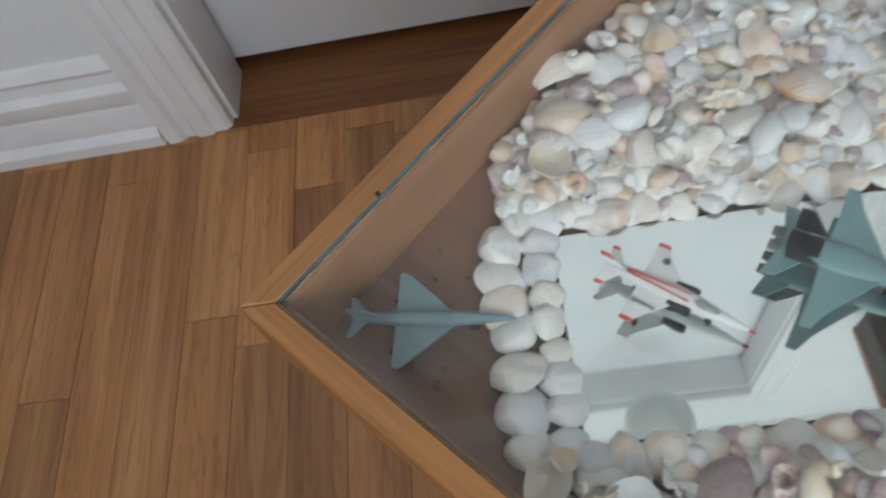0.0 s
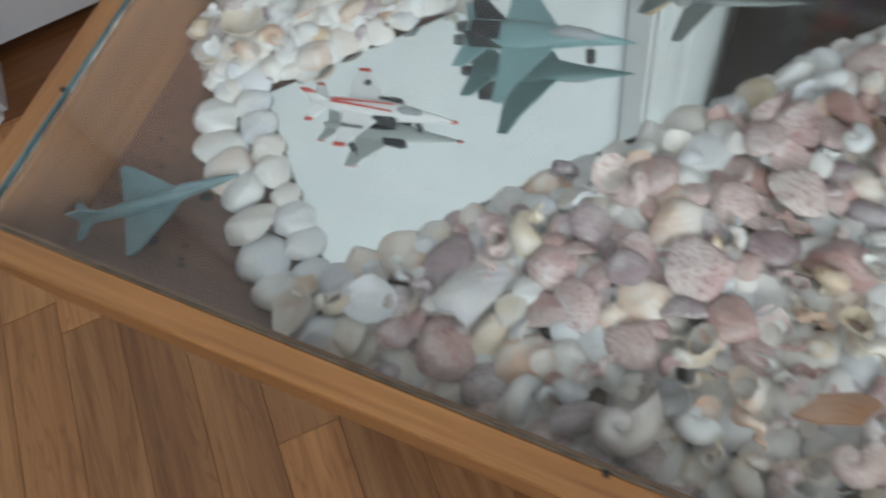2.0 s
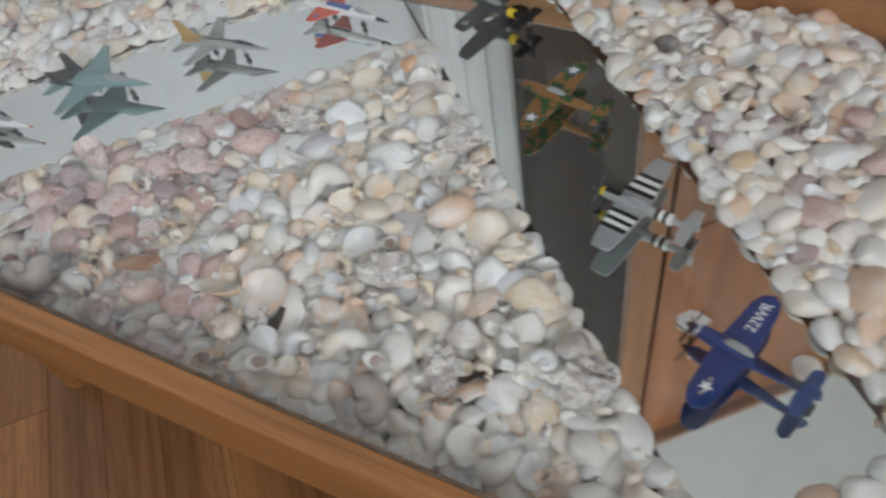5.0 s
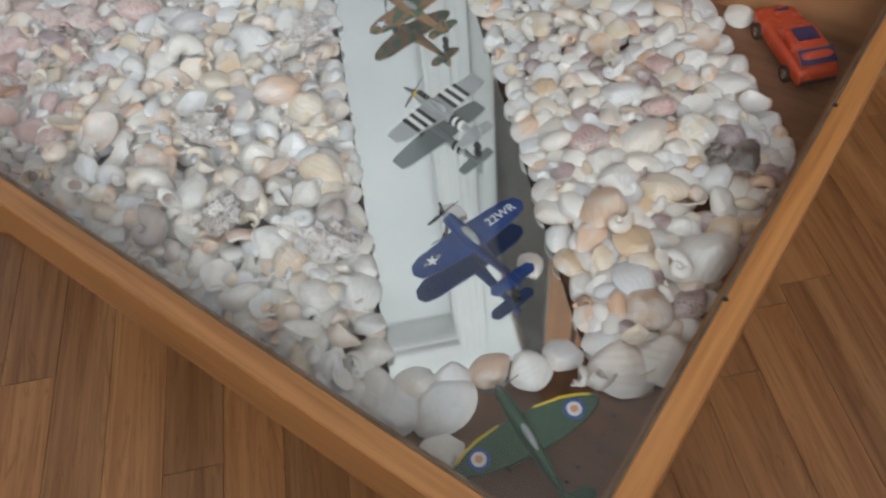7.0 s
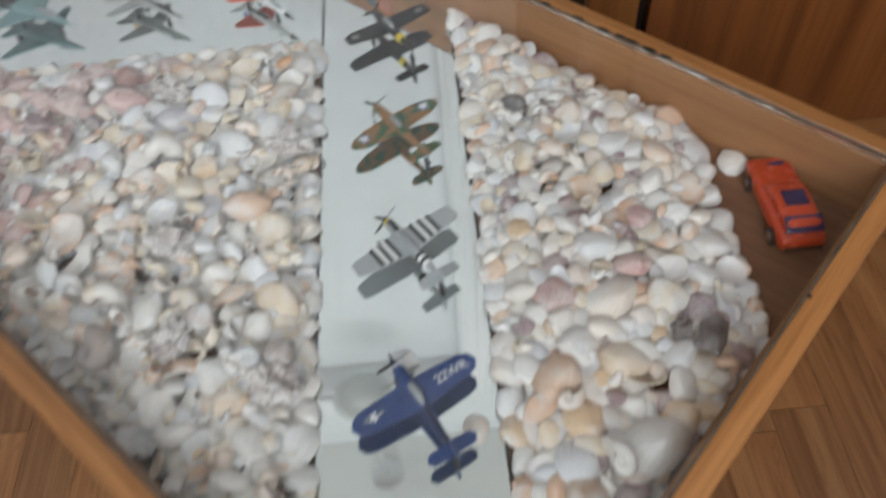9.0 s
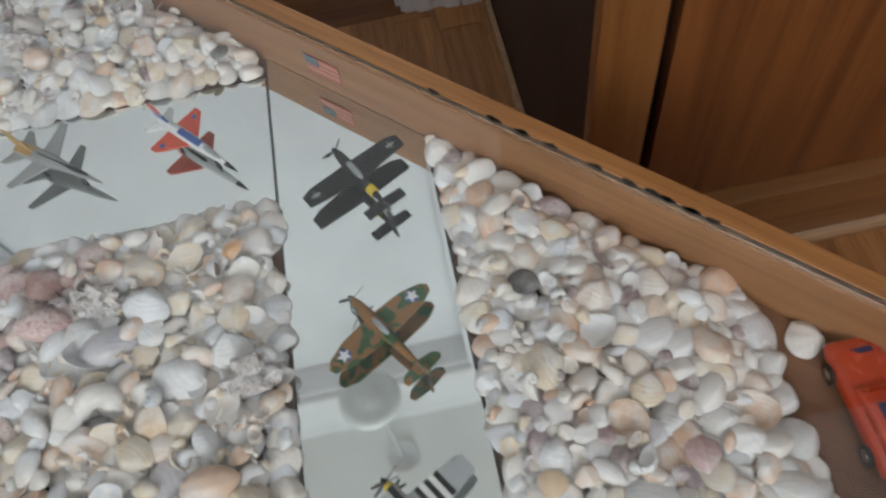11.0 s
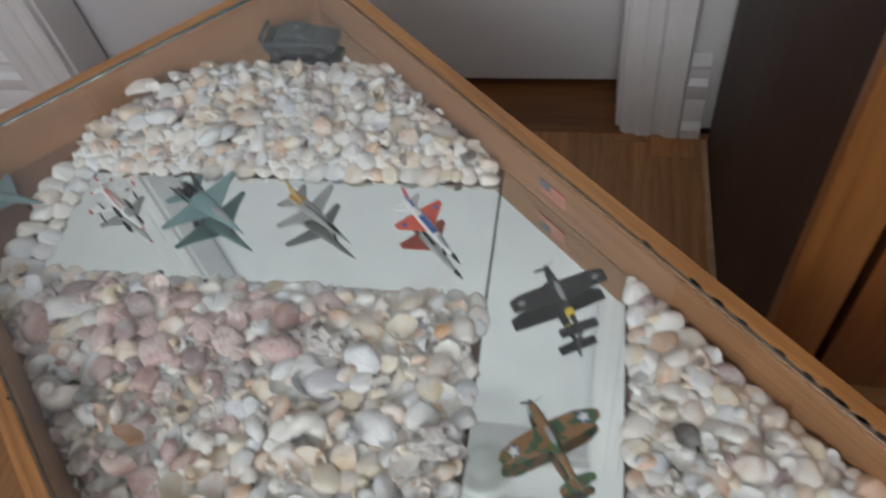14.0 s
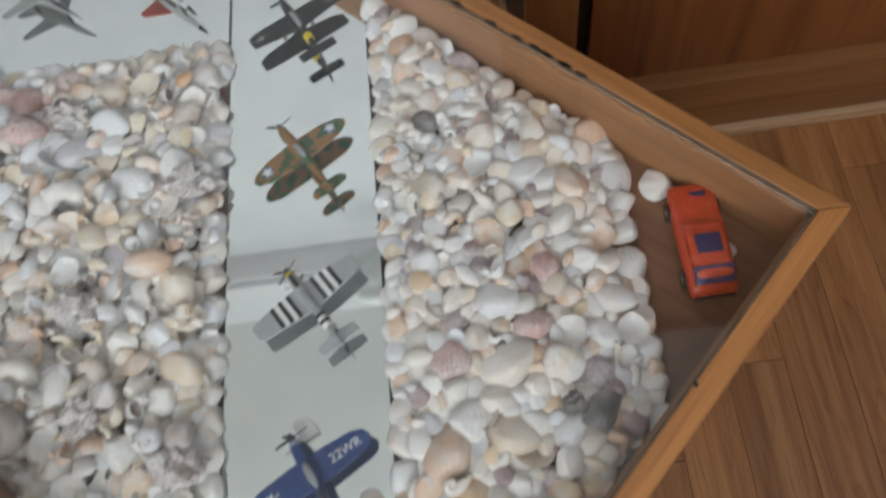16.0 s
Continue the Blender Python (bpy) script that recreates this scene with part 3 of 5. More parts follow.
def chip(seed, jag=0.28, curl=0.5):
    """A broken piece of shell: a curved plate with a ragged rim."""
    rnd = random.Random(seed)
    bm = B()
    n = 11
    rim = []
    for j in range(n):
        a = 2 * math.pi * j / n
        r = 0.5 * (1 - jag * rnd.random())
        rim.append((r * math.cos(a), 0.62 * r * math.sin(a)))

    def z(x, y):
        return curl * (0.3 - y * y * 1.5 - 0.35 * x * x) + 0.04 * math.sin(9 * x + seed)
    rows = []
    for lift in (0.0, 0.075):
        rows.append([[bm.verts.new((x * k, y * k, z(x * k, y * k) + lift)) for x, y in rim] for k in (1.0, 0.72, 0.4)])
        rows[-1].append(bm.verts.new((0, 0, z(0, 0) + lift)))
    for q in rows:
        for a, b in ((q[0], q[1]), (q[1], q[2])):
            for j in range(n):
                bm.faces.new((a[j], a[(j + 1) % n], b[(j + 1) % n], b[j]))
        for j in range(n):
            bm.faces.new((q[2][j], q[2][(j + 1) % n], q[3]))
    for j in range(n):
        bm.faces.new((rows[0][0][j], rows[1][0][j], rows[1][0][(j + 1) % n], rows[0][0][(j + 1) % n]))
    return settle(bm)


def crust(seed):
    """A rough clump of barnacled oyster: folded plates and craters."""
    bm = B()
    bmesh.ops.create_icosphere(bm, subdivisions=3, radius=0.5)
    off = Vector((seed * 3.1, seed * 1.7, 0.4))
    for v in bm.verts:
        d = v.co.normalized()
        r = 0.36 + 0.22 * noise.noise(d * 2.1 + off) + 0.15 * abs(noise.noise(d * 4.3 + off)) - 0.12 * max(0.0, noise.noise(d * 3.3 - off) - 0.12)
        fold = 0.05 * math.sin(16 * (d.y + 0.4 * noise.noise(d * 2 + off)))
        v.co = Vector((d.x * (r + fold), d.y * (r + fold) * 0.75, d.z * (r + fold) * 0.55))
    return settle(bm)


SHAPES = {
    "cockle_shell": [lambda: clam(13, 0.34, 1.08, 0.42, 39, 6), lambda: clam(11, 0.30, 1.0, 0.46, 33, 6, skew=0.6)],
    "clam_shell": [lambda: clam(0, 0.32, 1.15, 0.40, skew=0.5), lambda: clam(0, 0.27, 0.96, 0.5), lambda: clam(0, 0.36, 1.30, 0.30, skew=-0.6), lambda: clam(0, 0.30, 1.08, 0.45, wave=0.04), lambda: clam(0, 0.27, 0.80, 0.35, skew=0.8)],
    "tellin_shell": [lambda: clam(0, 0.34, 1.36, 0.26, skew=-0.6), lambda: clam(0, 0.26, 0.78, 0.35, skew=0.8), lambda: clam(0, 0.30, 1.22, 0.38, wave=0.02, skew=0.9)],
    "hollow_clam_shell": [lambda: clam(0, 0.28, 1.15, 0.35, bowl=True), lambda: clam(9, 0.24, 1.0, 0.4, 27, 6, True)],
    "scallop_shell": [lambda: clam(10, 0.24, 1.10, 0.62, 40, 7), lambda: clam(12, 0.27, 1.04, 0.58, 36, 7)],
    "sea_snail_shell": [lambda: spiral(3.2, 0.42, 0.40, 0.46, 0.20), lambda: spiral(3.6, 0.34, 0.62, 0.42, 0.17), lambda: spiral(3.0, 0.5, 0.30, 0.48, 0.24, side=False)],
    "whelk_shell": [lambda: spiral(4.0, 0.26, 0.85, 0.36, 0.16, 0.25), lambda: spiral(4.2, 0.24, 0.75, 0.34, 0.15)],
    "auger_shell": [lambda: spiral(6.0, 0.16, 1.1, 0.20, 0.085, 0.0, 8, 11)],
    "olive_shell": [lambda: olive(0.27), lambda: olive(0.34)],
    "shell_fragment": [lambda: chip(1), lambda: chip(2, 0.4, 0.8), lambda: chip(5, 0.5, 0.4), lambda: chip(9, 0.35, 1.1)],
    "oyster_clump": [lambda: crust(1), lambda: crust(4), lambda: crust(7)],
}
SHELL_MESH = {}
MAT_WORDS = {"shell_white": "white", "shell_cream": "cream and tan", "shell_peach": "peach-coloured", "shell_grey_blue": "pale grey-blue", "shell_mauve": "dull mauve", "shell_pink_speckled": "pink, red-speckled", "shell_rose": "rose-pink", "shell_brown": "brown banded", "shell_orange": "orange", "shell_amber": "glossy amber-brown", "shell_dark": "blackish grey", "shell_barnacled": "rough grey barnacled", "shell_ringed": "grey-brown ringed"}
KIND_WORDS = {"cockle_shell": "ribbed cockle shell", "clam_shell": "smooth clam shell", "hollow_clam_shell": "hollow clam shell", "tellin_shell": "smooth oval tellin shell", "scallop_shell": "fluted scallop shell", "sea_snail_shell": "coiled sea snail shell", "whelk_shell": "spired whelk shell", "auger_shell": "slender pointed auger shell", "olive_shell": "glossy olive shell", "shell_fragment": "broken shell piece", "oyster_clump": "folded oyster clump"}
rs = random.Random(11)


def shell_mesh(kind, i, mat):
    key = (kind, i, mat.name)
    if key not in SHELL_MESH:
        SHELL_MESH[key] = finish(kind, SHAPES[kind][i](), [mat, SH_INSIDE], 50 if kind != "oyster_clump" else 30)
    return SHELL_MESH[key]


def shell(kind, mat, x, y, z, size, yaw=None, tilt=14.0, i=None):
    i = rs.randrange(len(SHAPES[kind])) if i is None else i
    ob = new(kind, shell_mesh(kind, i, mat))
    yaw = rs.uniform(0, 360) if yaw is None else yaw
    ob.matrix_world = pose(x, y, z, rs.gauss(0, tilt), rs.gauss(0, tilt), yaw) @ Matrix.Diagonal((size, size * rs.uniform(0.86, 1.1), size * rs.uniform(0.85, 1.15), 1))
    return tagged(ob, f"{MAT_WORDS[mat.name]} {KIND_WORDS[kind]} in the table", "seashell", "seashells in the table")


def region(x, y):
    """Which bed of shells a place lies in, with its distance to the bed's edge."""
    d, s, r2 = y - x, x + y, 0.7071
    walls = min(x - LO, HIX - x, y - LO, HIY - y)
    if walls < 0:
        return None, 0
    out = []
    out.append(("A", min(walls, (d - S1N) * r2, (S2W - 0.004 - s) * r2, (s - 0.165) * r2, (0.273 - d) * r2)))
    out.append(("B", min(walls, (S1S - d) * r2, (S2W - s) * r2, (s - 0.165) * r2)))
    out.append(("C", min(walls, (s - S2E) * r2, (1.130 - s) * r2, (d + 0.712) * r2)))
    out.append(("W", min(walls, (S1W - s) * r2, (s - 0.150) * r2, (S1N + 0.02 - d) * r2, (d - S1S + 0.02) * r2)))
    out.append(("S", min(walls, (S2S - d) * r2, (d + 0.712) * r2, (S2E + 0.02 - s) * r2, (s - S2W + 0.03) * r2)))
    best = max(out, key=lambda q: q[1])
    return best if best[1] > 0 else (None, 0)


PLACED = []
CELL = {}


def free(x, y, r, squeeze):
    cx, cy = int(x / 0.03), int(y / 0.03)
    for ix in (cx - 1, cx, cx + 1):
        for iy in (cy - 1, cy, cy + 1):
            for px, py, pr in CELL.get((ix, iy), ()):
                if math.hypot(px - x, py - y) < (pr + r) * squeeze:
                    return False
    return True


def claim(x, y, r):
    CELL.setdefault((int(x / 0.03), int(y / 0.03)), []).append((x, y, r))


def landmark(kind, mat, x, y, size, yaw=None, i=None, z=0.012, tilt=9.0):
    size *= 0.76
    claim(x, y, size * 0.45)
    return shell(kind, mat, x, y, ZB + z + 0.004, size, yaw, tilt, i)


# shells that stand out in the bed
landmark("shell_fragment", SH_ORANGE, 0.133, 0.275, 0.044, 30, 0, 0.016)
landmark("shell_fragment", SH_AMBER, 0.367, 0.062, 0.040, 20, 2, 0.026)
landmark("sea_snail_shell", SH_RING, 0.538, 0.044, 0.042, 140, 2, 0.010)
landmark("whelk_shell", SH_RING, 0.406, 0.037, 0.046, 100, 0, 0.008)
landmark("sea_snail_shell", SH_RING, 0.297, 0.038, 0.044, 60, 2, 0.008)
landmark("clam_shell", SH_DARK, 0.313, 0.046, 0.021, 0, 1, 0.024)
landmark("clam_shell", SH_WHITE, 0.528, 0.126, 0.019, 10, 1, 0.022)
landmark("oyster_clump", SH_ROUGH, 0.632, 0.085, 0.050, 20, 0, 0.008)
landmark("oyster_clump", SH_ROUGH, 0.503, 0.221, 0.046, 60, 1, 0.010)
landmark("oyster_clump", SH_ROUGH, 0.559, 0.071, 0.044, 110, 2, 0.008)
landmark("oyster_clump", SH_ROUGH, 0.507, 0.113, 0.046, 30, 1, 0.012)
landmark("scallop_shell", SH_PINK, 0.330, 0.185, 0.030, 200, 0, 0.014)
landmark("scallop_shell", SH_PINK, 0.337, 0.151, 0.036, 160, 1, 0.016)
landmark("scallop_shell", SH_PINK, 0.309, 0.104, 0.036, 120, 0, 0.016)
landmark("scallop_shell", SH_MAUVE, 0.281, 0.093, 0.024, 210, 1, 0.022)
landmark("scallop_shell", SH_ROSE, 0.327, 0.087, 0.026, 80, 0, 0.016)
landmark("scallop_shell", SH_ROSE, 0.293, 0.065, 0.032, 170, 1, 0.014)
landmark("scallop_shell", SH_PINK, 0.313, 0.139, 0.030, 240, 1, 0.014)
landmark("scallop_shell", SH_MAUVE, 0.334, 0.122, 0.028, 20, 0, 0.015)
landmark("scallop_shell", SH_PINK, 0.319, 0.170, 0.026, 60, 0, 0.017)
landmark("clam_shell", SH_PINK, 0.267, 0.074, 0.028, 130, 2, 0.013)
landmark("cockle_shell", SH_PINK, 0.251, 0.085, 0.027, 300, 0, 0.013)
landmark("oyster_clump", SH_ROUGH, 0.385, 0.208, 0.050, 35, 2, 0.008)
landmark("shell_fragment", SH_MAUVE, 0.372, 0.203, 0.036, 10, 2, 0.012)
landmark("clam_shell", SH_GREY, 0.415, 0.190, 0.038, 60, 2, 0.014)
landmark("sea_snail_shell", SH_GREY, 0.352, 0.175, 0.022, 90, 2, 0.018)
landmark("clam_shell", SH_WHITE, 0.418, 0.221, 0.034, 210, 0, 0.018)
landmark("clam_shell", SH_WHITE, 0.442, 0.290, 0.034, 100, 1, 0.010)
landmark("scallop_shell", SH_ORANGE, 0.436, 0.277, 0.022, 50, 0, 0.020)
landmark("clam_shell", SH_BROWN, 0.454, 0.256, 0.034, 70, 0, 0.012)
landmark("olive_shell", SH_PEACH, 0.521, 0.167, 0.042, 50, 1, 0.012)
landmark("shell_fragment", SH_GREY, 0.223, 0.062, 0.046, 70, 3, 0.014)
landmark("clam_shell", SH_MAUVE, 0.209, 0.074, 0.036, 80, 2, 0.010)
landmark("oyster_clump", SH_CREAM, 0.571, 0.154, 0.034, 45, 1, 0.010)
landmark("clam_shell", SH_CREAM, 0.474, 0.153, 0.030, 10, 0, 0.015)
landmark("whelk_shell", SH_CREAM, 0.522, 0.095, 0.046, 250, 1, 0.012)
landmark("whelk_shell", SH_CREAM, 0.373, 0.092, 0.044, 30, 0, 0.014)
landmark("auger_shell", SH_CREAM, 0.378, 0.120, 0.040, 60, 0, 0.020)
landmark("whelk_shell", SH_PEACH, 0.340, 0.054, 0.048, 15, 1, 0.012)
landmark("whelk_shell", SH_WHITE, 0.798, 0.095, 0.044, 330, 0, 0.004)
landmark("clam_shell", SH_WHITE, 0.812, 0.194, 0.050, 60, 2, 0.010)
landmark("shell_fragment", SH_DARK, 0.804, 0.265, 0.034, 100, 3, 0.017)
landmark("oyster_clump", SH_DARK, 0.790, 0.260, 0.020, 80, 0, 0.016)
landmark("clam_shell", SH_BROWN, 0.802, 0.149, 0.034, 0, 0, 0.012)
landmark("clam_shell", SH_PEACH, 0.751, 0.195, 0.036, 100, 2, 0.014)
landmark("scallop_shell", SH_RING, 0.567, 0.092, 0.024, 200, 0, 0.022)
landmark("scallop_shell", SH_RING, 0.623, 0.105, 0.024, 180, 1, 0.022)
landmark("clam_shell", SH_DARK, 0.309, 0.399, 0.020, 30, 1, 0.014)
landmark("oyster_clump", SH_ROUGH, 0.167, 0.323, 0.040, 50, 0, 0.010)
landmark("hollow_clam_shell", SH_BROWN, 0.687, 0.313, 0.026, 0, 0, 0.014)
landmark("clam_shell", SH_DARK, 0.599, 0.353, 0.026, 100, 4, 0.014)
landmark("whelk_shell", SH_WHITE, 0.617, 0.357, 0.034, 60, 1, 0.012)
landmark("scallop_shell", SH_PINK, 0.727, 0.317, 0.024, 40, 1, 0.016)
landmark("clam_shell", SH_PINK, 0.743, 0.284, 0.030, 60, 0, 0.014)
landmark("clam_shell", SH_PEACH, 0.749, 0.311, 0.022, 130, 1, 0.016)
landmark("scallop_shell", SH_PINK, 0.718, 0.235, 0.034, 20, 0, 0.014)
landmark("clam_shell", SH_CREAM, 0.688, 0.332, 0.026, 200, 1, 0.018)
landmark("clam_shell", SH_GREY, 0.714, 0.282, 0.038, 20, 0, 0.012)
landmark("clam_shell", SH_WHITE, 0.746, 0.258, 0.042, 70, 2, 0.012)
landmark("clam_shell", SH_CREAM, 0.771, 0.225, 0.040, 20, 0, 0.012)
landmark("clam_shell", SH_WHITE, 0.676, 0.363, 0.032, 60, 2, 0.012)
landmark("clam_shell", SH_CREAM, 0.037, 0.192, 0.036, 40, 2, 0.012)
landmark("clam_shell", SH_WHITE, 0.064, 0.215, 0.038, 75, 2, 0.012)
landmark("shell_fragment", SH_WHITE, 0.011, 0.214, 0.040, 60, 1, 0.014)
landmark("oyster_clump", SH_CREAM, 0.100, 0.248, 0.038, 60, 2, 0.010)


# neat rows of white shells along the mirrors and the corner boards
def row(x0, y0, x1, y1, size, mats, step=0.86, z=0.006):
    n = max(1, round(math.hypot(x1 - x0, y1 - y0) / (size * step)))
    for i in range(n + 1):
        t = i / n
        s = size * rs.uniform(0.84, 1.16)
        x, y = x0 + (x1 - x0) * t + rs.gauss(0, 0.0012), y0 + (y1 - y0) * t + rs.gauss(0, 0.0012)
        if region(x, y)[0] is None or not free(x, y, s * 0.4, 0.7):
            continue
        claim(x, y, s * 0.42)
        shell(rs.choice(["cockle_shell", "clam_shell", "clam_shell"]), rs.choice(mats), x, y, ZB + z, s, math.degrees(math.atan2(y1 - y0, x1 - x0)) + rs.choice((0, 180)) + rs.gauss(0, 25), 9)


W3 = [SH_WHITE, SH_WHITE, SH_WHITE, SH_GREY]
WC = [SH_WHITE, SH_WHITE, SH_WHITE, SH_CREAM, SH_WHITE, SH_GREY, SH_PEACH]
row(*cross(S1N - 0.004, 0.168), *cross(S1S + 0.004, 0.168), 0.026, [SH_WHITE], 0.72)
row(*cross(S1N - 0.004, 0.195), *cross(S1S + 0.004, 0.195), 0.020, W3, 0.8, 0.005)
row(*cross(S1N + 0.012, 0.180), *cross(S1N + 0.012, 0.735), 0.020, WC)
row(*cross(S1S - 0.012, 0.180), *cross(S1S - 0.012, 0.742), 0.021, WC)
row(*cross(S1S - 0.010, S2W - 0.012), *cross(S2S, S2W - 0.012), 0.022, W3)
row(*cross(-0.06, S2E + 0.013), *cross(S2S, S2E + 0.013), 0.021, WC)
row(*cross(-0.30, 1.117), *cross(-0.57, 1.117), 0.023, W3)
row(*cross(S2S - 0.008, S2W - 0.01), *cross(S2S - 0.008, S2E + 0.01), 0.024, WC)
row(*cross(S2S - 0.026, S2W), *cross(S2S - 0.026, S2E + 0.09), 0.030, [SH_WHITE, SH_CREAM, SH_WHITE], 0.85)
row(*cross(0.263, 0.30), *cross(0.263, 0.57), 0.020, WC)

KINDS = ["clam_shell"] * 4 + ["tellin_shell"] * 5 + ["cockle_shell"] * 6 + ["hollow_clam_shell"] * 2 + ["scallop_shell"] * 2 + ["sea_snail_shell"] * 2 + ["whelk_shell", "auger_shell", "olive_shell"] + ["shell_fragment"] * 3
KINDS_B = ["clam_shell"] * 3 + ["tellin_shell"] * 3 + ["cockle_shell"] * 4 + ["hollow_clam_shell"] * 4 + ["scallop_shell"] * 2 + ["sea_snail_shell"] * 3 + ["whelk_shell"] * 3 + ["auger_shell"] * 2 + ["olive_shell"] + ["shell_fragment"] * 4
COUNT = {}


def tones(bed, x, y):
    if bed == "B" and x + 0.35 * y < 0.44 and x > 0.19:
        return [SH_PINK, SH_MAUVE, SH_WHITE, SH_ROSE, SH_PINK, SH_CREAM, SH_WHITE, SH_PEACH, SH_GREY]
    if bed == "B":
        return [SH_WHITE, SH_WHITE, SH_CREAM, SH_WHITE, SH_CREAM, SH_PEACH, SH_PEACH, SH_GREY, SH_WHITE, SH_CREAM, SH_WHITE]
    if bed == "A":
        return [SH_WHITE, SH_WHITE, SH_GREY, SH_WHITE, SH_CREAM, SH_PEACH, SH_WHITE, SH_WHITE, SH_MAUVE, SH_WHITE, SH_CREAM]
    return [SH_WHITE, SH_WHITE, SH_WHITE, SH_CREAM, SH_CREAM, SH_PEACH, SH_WHITE, SH_GREY, SH_WHITE, SH_MAUVE, SH_PEACH, SH_WHITE]


for size, tries, squeeze in ((0.027, 240, 0.88), (0.0220, 2600, 0.80), (0.018, 8000, 0.75), (0.0148, 13000, 0.71), (0.0115, 16000, 0.64)):
    for _ in range(tries):
        x, y = rs.uniform(LO, HIX), rs.uniform(LO, HIY)
        bed, edge = region(x, y)
        if bed not in ("A", "B", "C") or edge < size * 0.36:
            continue
        s = size * rs.uniform(0.85, 1.15) * (1.0 if bed == "B" or bed == "C" and x - y > 0.5 else 0.86)
        if not free(x, y, s * 0.42, squeeze):
            continue
        kind = rs.choice(KINDS_B if bed == "B" and x > 0.30 else KINDS)
        if bed == "C" and kind in ("shell_fragment", "whelk_shell", "auger_shell"):
            kind = "tellin_shell"
        if COUNT.get(kind, 0) > (150 if kind == "clam_shell" else 230):
            kind = rs.choice(["scallop_shell", "hollow_clam_shell", "tellin_shell"])
        COUNT[kind] = COUNT.get(kind, 0) + 1
        claim(x, y, s * 0.42)
        mound = min(1.0, edge / 0.03)
        shell(kind, rs.choice(tones(bed, x, y)), x, y, ZB + 0.005 + 0.009 * mound + rs.uniform(-0.002, 0.005), s * (1.25 if kind in ("whelk_shell", "auger_shell", "olive_shell") else 1.04), None, 20 if bed == "B" else 14)


# the under layer, past counting
def under_layer():
    verts, faces = [], []
    ref = finish("ref", clam(0, 0.4, 1.1, 0.2, 12, 3), None)
    base_v = [v.co.copy() for v in ref.vertices]
    base_f = [tuple(p.vertices) for p in ref.polygons]
    n = 0
    r2 = random.Random(5)
    while n < 2200:
        x, y = r2.uniform(LO, HIX), r2.uniform(LO, HIY)
        bed, edge = region(x, y)
        if bed not in ("A", "B", "C") or edge < 0.007:
            continue
        s = r2.uniform(0.012, 0.024)
        m = pose(x, y, ZB + 0.001 + min(1, edge / 0.03) * 0.007, r2.gauss(0, 18), r2.gauss(0, 18), r2.uniform(0, 360)) @ Matrix.Scale(s, 4)
        k = len(verts)
        verts += [m @ v for v in base_v]
        faces += [tuple(i + k for i in f) for f in base_f]
        n += 1
    me = bpy.data.meshes.new("small_seashells")
    me.from_pydata([tuple(v) for v in verts], [], faces)
    me.polygons.foreach_set("use_smooth", [True] * len(me.polygons))
    me.materials.append(SH_WHITE)
    bpy.data.meshes.remove(ref)
    return tagged(new("small_seashells", me), "layer of small white and cream seashells under the larger ones", "seashells", kind="stuff")


under_layer()


def crumbs():
    """Specks of shell and dirt on the bare corner boards."""
    r3 = random.Random(8)
    bm = B()
    for _ in range(90):
        if r3.random() < 0.6:
            x, y = r3.uniform(0.02, 0.15), r3.uniform(0.02, 0.15)
            if x + y > 0.155:
                continue
        else:
            x, y = r3.uniform(0.74, 0.83), r3.uniform(0.02, 0.12)
            if y - x > -0.715:
                continue
        k = r3.uniform(0.0005, 0.0014)
        box(bm, x - k, x + k, y - k * 0.6, y + k * 0.7, ZB - 0.0001, ZB + k * 0.6)
    me = finish("crumbs", bm, [P_NAIL], None)
    return tagged(new("crumbs", me), "dark crumbs and specks on the bare boards", "crumbs", kind="stuff")


crumbs()

# ---------------------------------------------------------------- model aircraft
P_TEAL = plastic("teal_grey_paint", (0.17, 0.29, 0.295), 0.36)
P_BLUEGREY = plastic("blue_grey_paint", (0.16, 0.25, 0.265), 0.4)
P_WHITE = plastic("white_model_paint", (0.74, 0.74, 0.73), 0.35, 0.05)
P_RED = plastic("red_model_paint", (0.55, 0.055, 0.035), 0.32)
P_ORANGE_RED = plastic("orange_red_paint", (0.62, 0.07, 0.025), 0.3)
P_GREY = plastic("light_grey_paint", (0.30, 0.31, 0.30), 0.4)
P_DARKGREY = plastic("dark_grey_paint", (0.10, 0.105, 0.105), 0.4)
P_BLACK = plastic("black_model_paint", (0.011, 0.012, 0.013), 0.5, 0.3, 0.0, 0.3)
P_GOLD = plastic("ochre_paint", (0.44, 0.27, 0.08), 0.4)
P_YELLOW = plastic("yellow_model_paint", (0.72, 0.52, 0.03), 0.4)
P_BLUE = plastic("blue_model_paint", (0.03, 0.09, 0.32), 0.35)
P_NAVY = plastic("navy_model_paint", (0.011, 0.042, 0.165), 0.36, 0.2, 0.0, 0.35)
P_NAVYDK = plastic("dark_navy_paint", (0.008, 0.014, 0.055), 0.4, 0.2, 0.0, 0.3)
P_GREEN = plastic("dark_green_paint", (0.022, 0.075, 0.040), 0.36)
P_SILVER = plastic("silver_model_paint", (0.40, 0.42, 0.43), 0.3, 0.08, 0.35)
P_CLEAR = plastic("smoky_canopy", (0.30, 0.32, 0.33), 0.08)
P_TYRE = plastic("black_rubber", (0.012, 0.012, 0.013), 0.6)
P_CHROME = plastic("dull_chrome", (0.55, 0.55, 0.55), 0.25, 0.1, 0.9)
P_PALEORANGE = plastic("faded_orange_disc", (0.68, 0.32, 0.20), 0.4)

